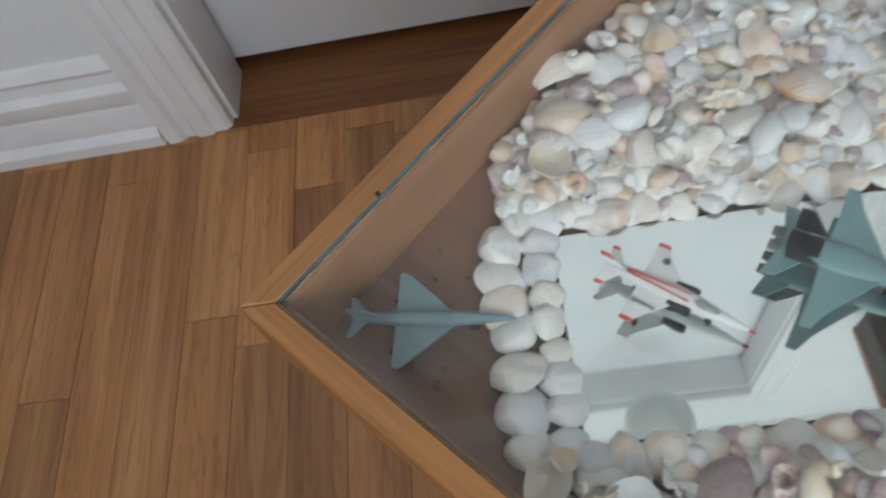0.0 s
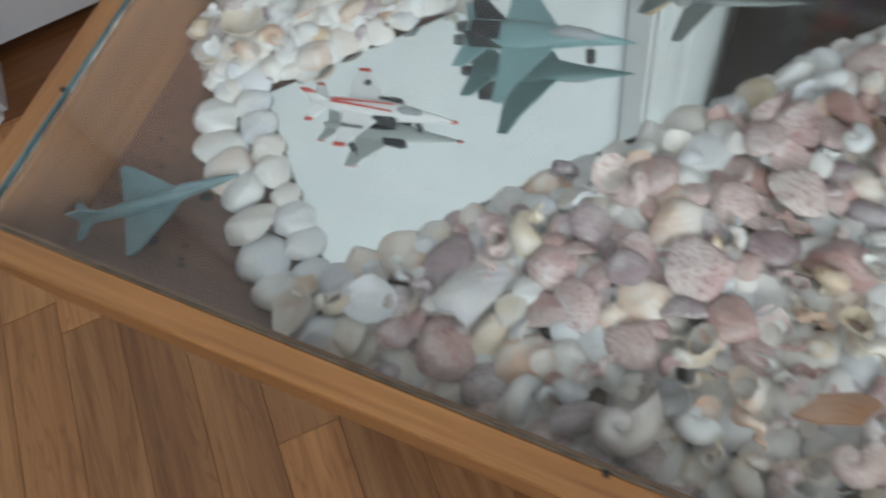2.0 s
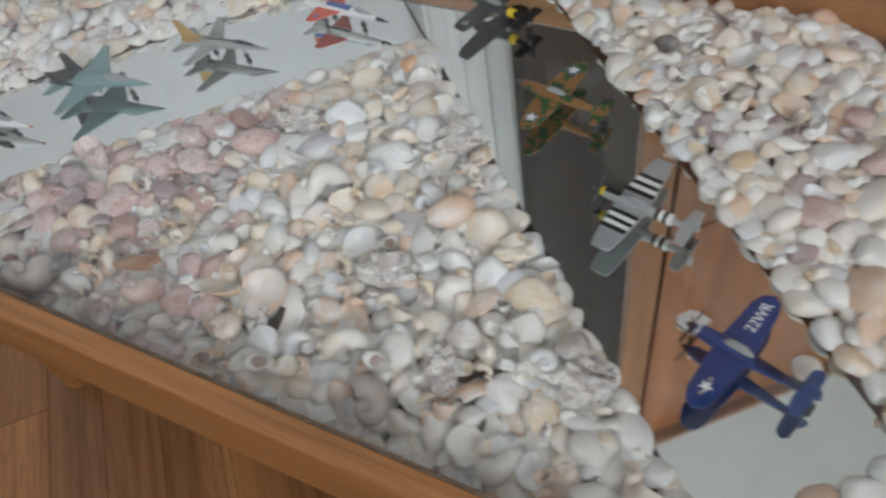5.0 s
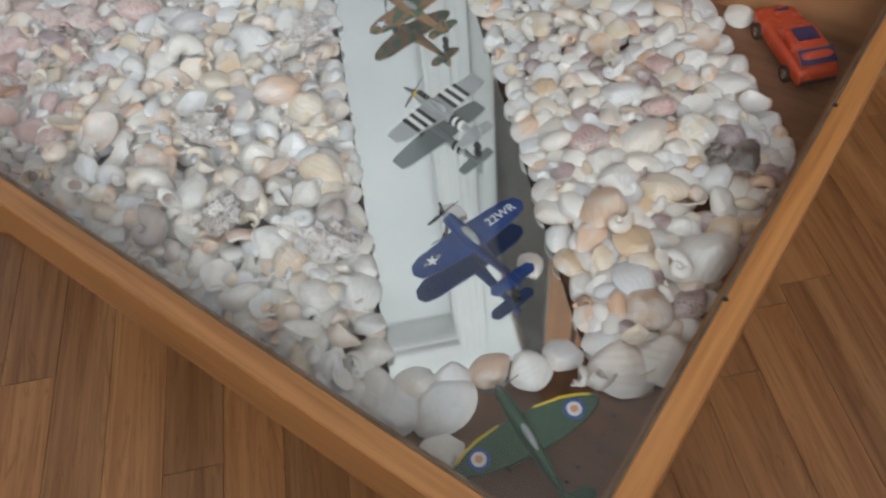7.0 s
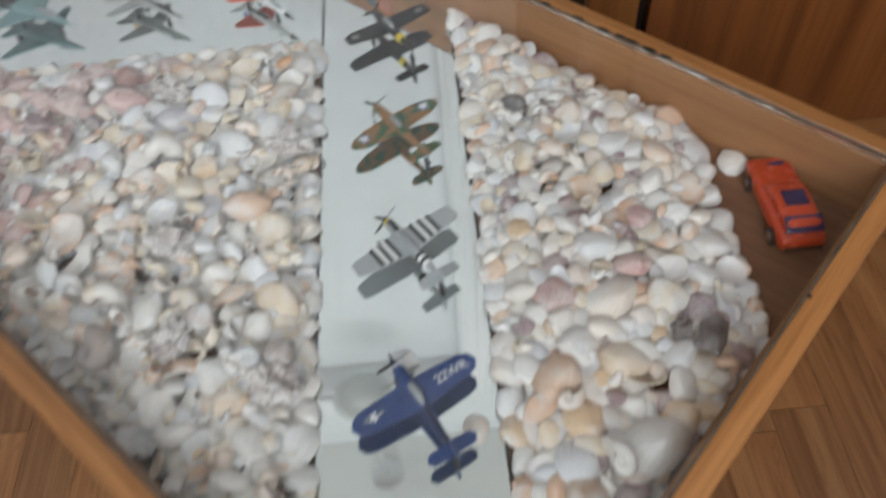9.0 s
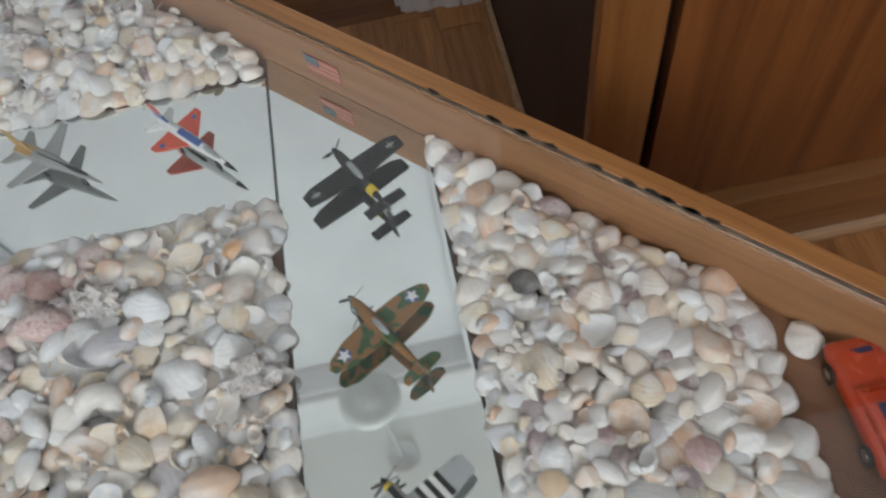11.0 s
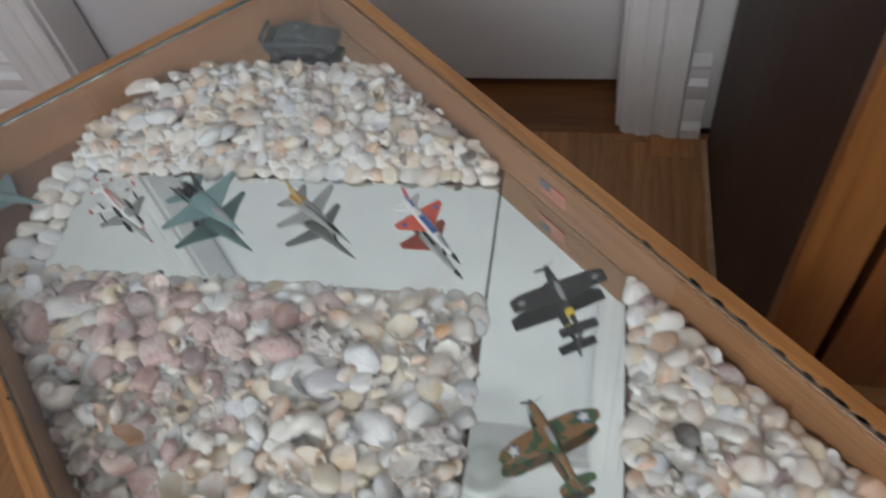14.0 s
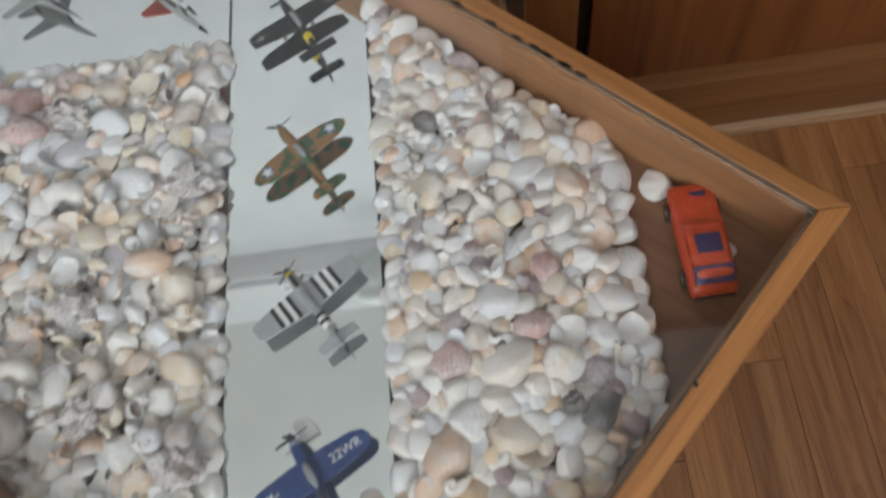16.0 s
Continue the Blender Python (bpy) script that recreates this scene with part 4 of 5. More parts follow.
_c = Mat("camouflage_paint", 0.42)
_n = _c.noise(_c.coords(False), 110, 2, 0.4, 0.5)
_c.colour(_c.ramp(_n, [(0.0, (0.25, 0.12, 0.04)), (0.50, (0.025, 0.085, 0.03)), (0.505, (0.025, 0.085, 0.03))], True))
_c.t.nodes["Color Ramp"].color_ramp.elements[1].position = 0.50
P_CAMO = _c.m


def both(outline):
    return outline, [(x, -y) for x, y in outline][::-1]


def wings(parent, outline, z, thick, mat, name="wing", label="", dihedral=0.0, mats=None):
    made = []
    for k, half in enumerate(both(outline)):
        bm = prism(B(), half, -thick / 2, thick / 2, None, min(thick * 0.35, 0.0004))
        ob = part(name, bm, mats[k] if mats else mat, parent, label)
        ob.matrix_local = Matrix.Translation((0, 0, z)) @ Matrix.Rotation(radians(dihedral) * (1 if k == 0 else -1), 4, "X")
        made.append(ob)
    return made


def upright(parent, outline, y, thick, mat, name="tail_fin", cant=0.0, label=""):
    """A vertical surface: an outline in x, z."""
    bm = prism(B(), outline, -thick / 2, thick / 2, None, min(thick * 0.35, 0.0004))
    ob = part(name, bm, mat, parent, label)
    ob.matrix_local = Matrix.Translation((0, y, 0)) @ Matrix.Rotation(radians(90 + cant), 4, "X")
    return ob


def body(parent, rings, mat, name="fuselage", label="", power=1.0):
    return part(name, loft(B(), rings, 14, None, power), mat, parent, label, 60)


def disc(parent, x, y, z, r, mat, name="roundel", k=20, label=""):
    bm = prism(B(), [(x + r * math.cos(2 * math.pi * i / k), y + r * math.sin(2 * math.pi * i / k)) for i in range(k)], z, z + 0.00025)
    return part(name, bm, mat, parent, label)


def star(parent, x, y, z, r, mat, turn=0.0):
    pts = []
    for i in range(10):
        a = math.pi * i / 5 + turn
        q = r if i % 2 == 0 else r * 0.42
        pts.append((x + q * math.cos(a), y + q * math.sin(a)))
    return part("star_marking", prism(B(), pts, z, z + 0.00025), mat, parent, "white star")


def stripe(parent, x0, x1, y0, y1, z0, z1, mat, name="stripe", label=""):
    return part(name, box(B(), x0, x1, y0, y1, z0, z1), mat, parent, label)


def propeller(parent, x, z, r, mat, turn=20.0, blades=3, spinner=None):
    bm = loft(B(), [(-0.0015, 0, 0.0022, 0.0022), (0.001, 0, 0.002, 0.002), (0.0032, 0, 0.0004, 0.0004)], 10)
    hub = part("propeller_hub", bm, spinner or mat, parent, "", 60)
    hub.matrix_local = Matrix.Translation((x, 0, z))
    for i in range(blades):
        bm = prism(B(), [(0.0008, -0.0006), (r * 0.5, -0.0013), (r, -0.0007), (r, 0.0005), (r * 0.5, 0.0011), (0.0008, 0.0006)], -0.00025, 0.00025)
        ob = part("blade", bm, mat, hub)
        ob.matrix_local = Matrix.Rotation(radians(turn + i * 360 / blades), 4, "X") @ Matrix.Rotation(radians(-90), 4, "Y") @ Matrix.Rotation(radians(25), 4, "X")
    return hub


def gear(parent, spots, z, r=0.0028):
    for x, y in spots:
        leg = B()
        rod(leg, (x, y, z), (x, y, r), 0.0006, 6)
        g = part("landing_leg", leg, P_DARKGREY, parent)
        w = loft(B(), [(-0.0009, 0, r, r), (0.0009, 0, r, r)], 14, Matrix.Translation((x, y, r)) @ pose(0, 0, 0, 0, 0, 90))
        part("wheel", w, P_TYRE, g)


def stores(parent, spots, z, length, r, mat, name="missile"):
    for x, y in spots:
        bm = loft(B(), [(x - length / 2, z, r * 0.8, r * 0.8), (x - length * 0.3, z, r, r), (x + length * 0.25, z, r, r), (x + length * 0.42, z, r * 0.7, r * 0.7), (x + length / 2, z, r * 0.1, r * 0.1)], 8)
        part(name, bm, mat, parent, "", 60)


def place(name, x, y, heading, label, base=None, size=1.0):
    return thing(name, pose(x, y, ZM + 0.0002 if base is None else base, 0, 0, heading) @ Matrix.Scale(size, 4), label, "model aircraft", "model aircraft in the table")


# white jump jet with red markings
a = harrier = place("model_jet", 0.1360, 0.1360, 8, "white model jet with red stripes, on a mirror", None, 0.90)
body(a, [(-0.034, 0.0125, 0.0012, 0.0012), (-0.024, 0.012, 0.0034, 0.0030), (-0.008, 0.011, 0.0056, 0.0048), (0.010, 0.011, 0.0068, 0.0050), (0.026, 0.0112, 0.0042, 0.0042), (0.040, 0.0105, 0.0024, 0.0026), (0.052, 0.0095, 0.0003, 0.0003)], P_WHITE)
body(a, [(0.0490, 0.0098, 0.0013, 0.0013), (0.0510, 0.0097, 0.0008, 0.0008), (0.0525, 0.0095, 0.0004, 0.0004)], P_RED, "nose_tip", "red nose")
wings(a, [(0.013, 0.003), (-0.004, 0.0205), (-0.006, 0.0255), (-0.0125, 0.0255), (-0.012, 0.003)], 0.0135, 0.0014, P_WHITE, dihedral=-6)
wings(a, [(-0.0050, 0.0232), (-0.0058, 0.0256), (-0.0126, 0.0256), (-0.0124, 0.0232)], 0.0138, 0.0016, P_RED, "wing_tip", "red wing tip", -6)
wings(a, [(-0.022, 0.002), (-0.030, 0.0125), (-0.034, 0.0125), (-0.032, 0.002)], 0.0125, 0.001, P_WHITE, "tailplane", "", -8)
wings(a, [(-0.0285, 0.0105), (-0.030, 0.0127), (-0.0342, 0.0127), (-0.0338, 0.0105)], 0.0127, 0.0012, P_RED, "tailplane_tip", "red tailplane tip", -8)
upright(a, [(-0.020, 0.013), (-0.031, 0.0235), (-0.036, 0.0235), (-0.034, 0.013)], 0, 0.001, P_WHITE)
upright(a, [(-0.0275, 0.0205), (-0.031, 0.0237), (-0.0363, 0.0237), (-0.0355, 0.0205)], 0, 0.0013, P_RED, "fin_tip", 0, "red fin tip")
for y in (-1, 1):
    bm = prism(B(), [(-0.020, y * 0.0002), (-0.020, y * 0.0012), (0.016, y * 0.0026), (0.016, y * 0.0020)][::y], 0.0140, 0.0164)
    part("stripe", bm, P_RED, a, "thin red stripe")
    part("intake", loft(B(), [(0.006, 0.0112, 0.0018, 0.0034), (0.016, 0.0112, 0.0026, 0.0038), (0.019, 0.0112, 0.0020, 0.0032)], 12, Matrix.Translation((0, y * 0.0062, 0))), P_BLACK, a, "black engine intake", 60)
body(a, [(0.016, 0.0140, 0.0005, 0.0005), (0.022, 0.0146, 0.0026, 0.0026), (0.030, 0.0134, 0.0022, 0.0022), (0.037, 0.0118, 0.0004, 0.0004)], P_CLEAR, "canopy")
stores(a, [(0.002, 0.012), (0.002, -0.012), (-0.002, 0.018), (-0.002, -0.018)], 0.0080, 0.027, 0.0025, P_BLACK)
gear(a, [(0.028, 0), (-0.014, 0), (-0.006, 0.019), (-0.006, -0.019)], 0.009, 0.002)
disc(a, -0.004, 0.0155, 0.0128, 0.0022, P_DARKGREY)

# teal-grey twin-tailed jet
a = place("model_jet", 0.2000, 0.1970, 12, "teal-grey twin-tailed model jet with black fins, on a mirror", None, 0.96)
body(a, [(-0.034, 0.0135, 0.0070, 0.0026), (-0.020, 0.0135, 0.0085, 0.0040), (-0.002, 0.0135, 0.0090, 0.0045), (0.014, 0.014, 0.0060, 0.0042), (0.028, 0.0142, 0.0034, 0.0038), (0.042, 0.0135, 0.0020, 0.0022), (0.053, 0.0125, 0.0003, 0.0003)], P_TEAL, power=0.8)
wings(a, [(0.014, 0.005), (-0.004, 0.030), (-0.0085, 0.0415), (-0.0140, 0.0415), (-0.0135, 0.022), (-0.015, 0.005)], 0.0142, 0.0016, P_TEAL)
wings(a, [(-0.020, 0.006), (-0.032, 0.0205), (-0.0385, 0.0205), (-0.035, 0.006)], 0.0130, 0.0012, P_TEAL, "tailplane")
for y in (-1, 1):
    upright(a, [(-0.014, 0.015), (-0.025, 0.0300), (-0.0315, 0.0300), (-0.031, 0.015)], y * 0.0062, 0.0012, P_BLACK, "tail_fin", -y * 10, "black tail fin")
stripe(a, -0.032, -0.016, -0.0055, 0.0055, 0.0160, 0.0178, P_BLACK, "rear_deck", "black rear deck")
body(a, [(0.008, 0.0168, 0.0006, 0.0006), (0.017, 0.0190, 0.0034, 0.0034), (0.029, 0.0172, 0.0030, 0.0030), (0.039, 0.0148, 0.0006, 0.0006)], P_CLEAR, "canopy", "smoky grey canopy")
for y in (-1, 1):
    part("engine_nozzle", loft(B(), [(-0.040, 0.0132, 0.0026, 0.0026), (-0.034, 0.0135, 0.0033, 0.0033)], 12, Matrix.Translation((0, y * 0.0042, 0))), P_DARKGREY, a, "", 60)
gear(a, [(0.03, 0), (-0.010, 0.008), (-0.010, -0.008)], 0.011, 0.0026)

# grey swing-wing jet with an ochre fin
a = place("model_jet", 0.2685, 0.2640, 8, "grey swing-wing model jet with an ochre fin, on a mirror", None, 0.92)
body(a, [(-0.030, 0.0130, 0.0050, 0.0024), (-0.016, 0.013, 0.0066, 0.0038), (0.002, 0.0132, 0.0062, 0.0042), (0.018, 0.0136, 0.0038, 0.0036), (0.036, 0.0130, 0.0024, 0.0026), (0.048, 0.0122, 0.0012, 0.0012), (0.054, 0.0118, 0.0003, 0.0003)], P_GREY, power=0.85)
wings(a, [(0.008, 0.005), (-0.0075, 0.0325), (-0.0135, 0.0325), (-0.0085, 0.005)], 0.0140, 0.0014, P_GREY)
wings(a, [(-0.016, 0.005), (-0.029, 0.0165), (-0.0345, 0.0165), (-0.031, 0.005)], 0.0130, 0.0012, P_GREY, "tailplane")
upright(a, [(-0.012, 0.015), (-0.027, 0.0335), (-0.0335, 0.0335), (-0.031, 0.015)], 0, 0.0013, P_GOLD, "tail_fin", 0, "ochre tail fin")
stripe(a, -0.030, -0.012, -0.0045, 0.0045, 0.0150, 0.0168, P_GOLD, "rear_deck", "ochre rear deck")
stripe(a, -0.008, 0.022, -0.0006, 0.0006, 0.0165, 0.0178, P_BLACK, "spine_stripe", "thin black line along the back")
body(a, [(0.018, 0.0160, 0.0005, 0.0005), (0.026, 0.0170, 0.0021, 0.0022), (0.036, 0.0152, 0.0016, 0.0016), (0.042, 0.014, 0.0004, 0.0004)], P_BLACK, "canopy", "black canopy")
gear(a, [(0.028, 0), (-0.008, 0.006), (-0.008, -0.006)], 0.011, 0.0026)

# red, white and blue fighter with wing-tip missiles
a = place("model_jet", 0.3420, 0.3290, -3, "red, white and blue model fighter jet on a mirror", None, 0.92)
body(a, [(-0.030, 0.0130, 0.0030, 0.0030), (-0.016, 0.013, 0.0046, 0.0042), (0.002, 0.013, 0.0048, 0.0046), (0.018, 0.0132, 0.0040, 0.0040), (0.034, 0.0128, 0.0028, 0.0028), (0.046, 0.0120, 0.0016, 0.0016), (0.050, 0.0117, 0.0012, 0.0012)], P_WHITE)
body(a, [(0.0435, 0.0122, 0.0020, 0.0020), (0.050, 0.0117, 0.0013, 0.0013), (0.056, 0.0113, 0.0002, 0.0002)], P_BLACK, "nose_cone", "black nose cone")
wings(a, [(0.010, 0.004), (-0.008, 0.0235), (-0.0145, 0.0235), (-0.015, 0.004)], 0.0140, 0.0014, P_ORANGE_RED, "wing", "bright red wing")
wings(a, [(-0.020, 0.003), (-0.029, 0.0135), (-0.034, 0.0135), (-0.032, 0.003)], 0.0128, 0.0012, P_WHITE, "tailplane")
upright(a, [(-0.014, 0.015), (-0.028, 0.0300), (-0.0345, 0.0300), (-0.031, 0.015)], 0, 0.0013, P_WHITE)
upright(a, [(-0.0225, 0.0243), (-0.028, 0.0303), (-0.0348, 0.0303), (-0.0335, 0.0243)], 0, 0.0016, P_RED, "fin_tip", 0, "red fin tip")
upright(a, [(-0.0170, 0.0182), (-0.0222, 0.0240), (-0.0335, 0.0240), (-0.032, 0.0182)], 0, 0.0016, P_BLUE, "fin_band", 0, "blue band on the fin")
stripe(a, -0.006, 0.018, -0.0026, 0.0026, 0.0162, 0.0178, P_BLUE, "spine_panel", "blue panel on the back")
body(a, [(0.020, 0.0160, 0.0005, 0.0005), (0.026, 0.0172, 0.0022, 0.0022), (0.034, 0.0154, 0.0017, 0.0017), (0.040, 0.0138, 0.0004, 0.0004)], P_CLEAR, "canopy")
stores(a, [(-0.009, 0.0245), (-0.009, -0.0245)], 0.0142, 0.024, 0.0014, P_BLACK)
stores(a, [(-0.004, 0.018), (-0.004, -0.018)], 0.0102, 0.024, 0.0017, P_BLACK)
stores(a, [(0.001, 0.011), (0.001, -0.011)], 0.0100, 0.024, 0.0019, P_BLACK, "fuel_tank")
disc(a, -0.008, 0.0165, 0.0147, 0.0022, P_BLUE)
disc(a, -0.008, -0.0165, 0.0147, 0.0022, P_BLUE)
gear(a, [(0.028, 0), (-0.008, 0.006), (-0.008, -0.006)], 0.011, 0.0026)


def prop_body(parent, mat, nose=0.022, tail=-0.040, wide=0.0042, z=0.0115, nose_mat=None):
    body(parent, [(tail, z + 0.001, 0.0005, 0.0007), (tail * 0.7, z + 0.0006, 0.0018, 0.0022), (tail * 0.35, z + 0.0003, 0.0031, 0.0036), (0.0, z, wide, wide), (nose * 0.55, z, wide * 0.95, wide * 0.98), (nose * 0.9, z, wide * 0.78, wide * 0.8), (nose, z, wide * 0.5, wide * 0.5)], mat)


# black dive bomber with a yellow tail band
a = place("model_propeller_plane", 0.4620, 0.3660, 163, "black model propeller plane with a yellow tail band, on a mirror")
prop_body(a, P_BLACK, 0.021, -0.040, 0.0038)
wings(a, [(0.0095, 0.002), (0.0075, 0.030), (0.0045, 0.0375), (-0.0055, 0.0375), (-0.0085, 0.002)], 0.0105, 0.0017, P_BLACK, dihedral=4)
wings(a, [(-0.030, 0.001), (-0.031, 0.0145), (-0.0385, 0.0145), (-0.0385, 0.001)], 0.0125, 0.0012, P_BLACK, "tailplane")
upright(a, [(-0.030, 0.012), (-0.036, 0.0205), (-0.0415, 0.0205), (-0.041, 0.012)], 0, 0.0012, P_BLACK)
body(a, [(-0.0235, 0.0121, 0.0031, 0.0034), (-0.0180, 0.0119, 0.0034, 0.0038)], P_YELLOW, "tail_band", "yellow band")
body(a, [(-0.012, 0.0140, 0.0005, 0.0005), (-0.007, 0.0158, 0.0021, 0.0026), (0.004, 0.0158, 0.0021, 0.0026), (0.008, 0.0142, 0.0005, 0.0005)], P_CLEAR, "canopy", "grey glazed canopy")
propeller(a, 0.0225, 0.0115, 0.0100, P_BLACK, 35)
for y in (-1, 1):
    for q in ((0.0003, 0.0030, 0.0), (0.0030, 0.0003, 0.0)):
        stripe(a, 0.0 - q[0] - 0.0005, 0.0 + q[0] + 0.0005, y * 0.0295 - q[1], y * 0.0295 + q[1], 0.0126, 0.0139, P_GREY, "wing_cross", "pale cross marking")
    stores(a, [(0.012, y * 0.017)], 0.0105, 0.010, 0.0006, P_BLACK, "gun")
gear(a, [(0.006, 0.012), (0.006, -0.012), (-0.037, 0)], 0.010, 0.0032)

# brown and green camouflaged fighter with white stars
a = place("model_propeller_plane", 0.5430, 0.2865, 168, "brown and green camouflaged model propeller plane, on a mirror")
prop_body(a, P_CAMO, 0.025, -0.042, 0.0040)
wings(a, [(0.0105, 0.002), (0.0085, 0.022), (0.0045, 0.034), (0.0005, 0.0378), (-0.0035, 0.0365), (-0.0070, 0.028), (-0.0085, 0.002)], 0.0100, 0.0017, P_CAMO, dihedral=3)
wings(a, [(-0.031, 0.001), (-0.0325, 0.010), (-0.0355, 0.0135), (-0.0390, 0.0125), (-0.0405, 0.001)], 0.0122, 0.0012, P_CAMO, "tailplane")
upright(a, [(-0.030, 0.012), (-0.0360, 0.0205), (-0.0410, 0.0195), (-0.0425, 0.012)], 0, 0.0012, P_CAMO)
body(a, [(-0.010, 0.0140, 0.0005, 0.0005), (-0.005, 0.0158, 0.0021, 0.0022), (0.003, 0.0156, 0.0020, 0.0021), (0.007, 0.0142, 0.0005, 0.0005)], P_CLEAR, "canopy")
propeller(a, 0.0260, 0.0115, 0.0110, P_DARKGREY, 75)
for y in (-1, 1):
    disc(a, 0.0010, y * 0.0262, 0.0121, 0.0040, P_BLUE, "star_roundel", 20, "blue disc")
    star(a, 0.0010, y * 0.0262, 0.0124, 0.0046, P_WHITE)
gear(a, [(0.005, 0.012), (0.005, -0.012), (-0.038, 0)], 0.010, 0.003)

# silver fighter with black and white bands
a = place("model_propeller_plane", 0.6205, 0.2125, 168, "silver model propeller plane with black and white bands, on mirror")
prop_body(a, P_SILVER, 0.021, -0.041, 0.0040)
wings(a, [(0.0105, 0.002), (0.0070, 0.034), (0.0055, 0.0385), (-0.0050, 0.0385), (-0.0065, 0.034), (-0.0095, 0.002)], 0.0102, 0.0017, P_SILVER, dihedral=3)
wings(a, [(-0.030, 0.001), (-0.0320, 0.0138), (-0.0385, 0.0138), (-0.0390, 0.001)], 0.0122, 0.0012, P_SILVER, "tailplane")
upright(a, [(-0.029, 0.012), (-0.0355, 0.0210), (-0.0410, 0.0210), (-0.0415, 0.012)], 0, 0.0012, P_SILVER)
for s in (-1, 1):
    for i, y in enumerate((0.0095, 0.0126, 0.0157, 0.0188, 0.0219)):
        k = 0.0088 - y * 0.10
        zz = 0.0102 + 0.00105 + math.tan(radians(3)) * y
        stripe(a, -k - 0.0004, k + 0.0016, s * y - 0.00155, s * y + 0.00155, zz - 0.0012, zz + 0.0002, P_BLACK if i % 2 == 0 else P_WHITE, "wing_band", "black band" if i % 2 == 0 else "white band")
    stores(a, [(0.009, s * 0.0235)], 0.0112, 0.006, 0.0006, P_DARKGREY, "gun")
for i, x in enumerate((-0.0160, -0.0185, -0.0210, -0.0235)):
    body(a, [(x - 0.00125, 0.0119, 0.0034, 0.0037), (x + 0.00125, 0.0119, 0.0035, 0.0039)], P_BLACK if i % 2 == 0 else P_WHITE, "body_band")
body(a, [(-0.010, 0.0140, 0.0005, 0.0005), (-0.005, 0.0160, 0.0022, 0.0024), (0.003, 0.0156, 0.0021, 0.0022), (0.008, 0.0140, 0.0005, 0.0005)], P_CLEAR, "canopy")
stripe(a, 0.008, 0.0185, -0.0018, 0.0018, 0.0146, 0.0156, P_BLACK, "anti_glare_panel")
body(a, [(0.0185, 0.0115, 0.0033, 0.0033), (0.0215, 0.0115, 0.0024, 0.0024)], P_YELLOW, "nose_ring", "yellow nose ring")
propeller(a, 0.0230, 0.0115, 0.0115, P_DARKGREY, 50, 4, P_BLACK)
gear(a, [(0.005, 0.012), (0.005, -0.012), (-0.037, 0)], 0.010, 0.003)

# navy blue attack plane
a = place("model_propeller_plane", 0.6970, 0.1365, 163, "navy blue model propeller plane with white lettering, on a mirror")
prop_body(a, P_NAVY, 0.0235, -0.043, 0.0046)
wings(a, [(0.0110, 0.002), (0.0085, 0.031), (0.0060, 0.0375), (0.0010, 0.0400), (-0.0040, 0.0375), (-0.0060, 0.031), (-0.0085, 0.002)], 0.0105, 0.0019, P_NAVY, dihedral=3)
wings(a, [(-0.0325, 0.001), (-0.0335, 0.0130), (-0.0370, 0.0155), (-0.0405, 0.0130), (-0.0410, 0.001)], 0.0124, 0.0013, P_NAVY, "tailplane")
upright(a, [(-0.0300, 0.012), (-0.0380, 0.0215), (-0.0430, 0.0205), (-0.0440, 0.012)], 0, 0.0013, P_NAVY)
body(a, [(-0.009, 0.0150, 0.0006, 0.0006), (-0.004, 0.0172, 0.0024, 0.0024), (0.004, 0.0168, 0.0023, 0.0023), (0.008, 0.0150, 0.0006, 0.0006)], P_CLEAR, "canopy")
body(a, [(-0.034, 0.0132, 0.0018, 0.0022), (-0.010, 0.0142, 0.0024, 0.0026)], P_NAVYDK, "spine")
for i in range(8):
    stripe(a, 0.0195 + (i % 2) * 0.0012, 0.0207 + (i % 2) * 0.0012, -0.0036 + i * 0.0009, -0.0027 + i * 0.0009, 0.0118, 0.0156 - abs(i - 3.5) * 0.0004, P_WHITE, "nose_check", "white check")
propeller(a, 0.0250, 0.0115, 0.0115, P_BLACK, 80, 4)
for s in (-1, 1):
    stores(a, [(0.0105, s * y) for y in (0.0190, 0.0218, 0.0246, 0.0274)], 0.0095, 0.011, 0.0008, P_NAVYDK, "rocket")
stores(a, [(0.0115, -0.0315), (0.0105, 0.0075)], 0.0090, 0.015, 0.0016, P_NAVYDK, "bomb")
star(a, 0.0012, 0.0262, 0.01305, 0.0038, P_WHITE, math.pi)
for s in (-1, 1):
    stripe(a, 0.0004, 0.0022, 0.0262 + s * 0.0046 - 0.0013, 0.0262 + s * 0.0046 + 0.0013, 0.01305, 0.0134, P_GREY, "star_bar")


def lettering(parent, text, m, size, mat):
    cu = bpy.data.curves.new("wing_lettering", "FONT")
    cu.body, cu.size, cu.extrude, cu.align_x, cu.align_y = text, size, 0.0002, "CENTER", "CENTER"
    tmp = bpy.data.objects.new("tmp", cu)
    scene.collection.objects.link(tmp)
    me = bpy.data.meshes.new_from_object(tmp.evaluated_get(bpy.context.evaluated_depsgraph_get()))
    bpy.data.objects.remove(tmp)
    me.materials.append(mat)
    ob = new("wing_lettering", me)
    ob.parent = parent
    ob.matrix_local = m
    return tagged(ob, "pale lettering")


lettering(harrier, "MARINES", pose(-0.0045, -0.0135, 0.01395, 6, 0, 180), 0.0034, P_BLACK)
lettering(a, "22WR", pose(0.0008, -0.0235, 0.0134, -3, 0, -90), 0.0078, P_WHITE)
gear(a, [(0.006, 0.012), (0.006, -0.012), (-0.040, 0)], 0.010, 0.0032)

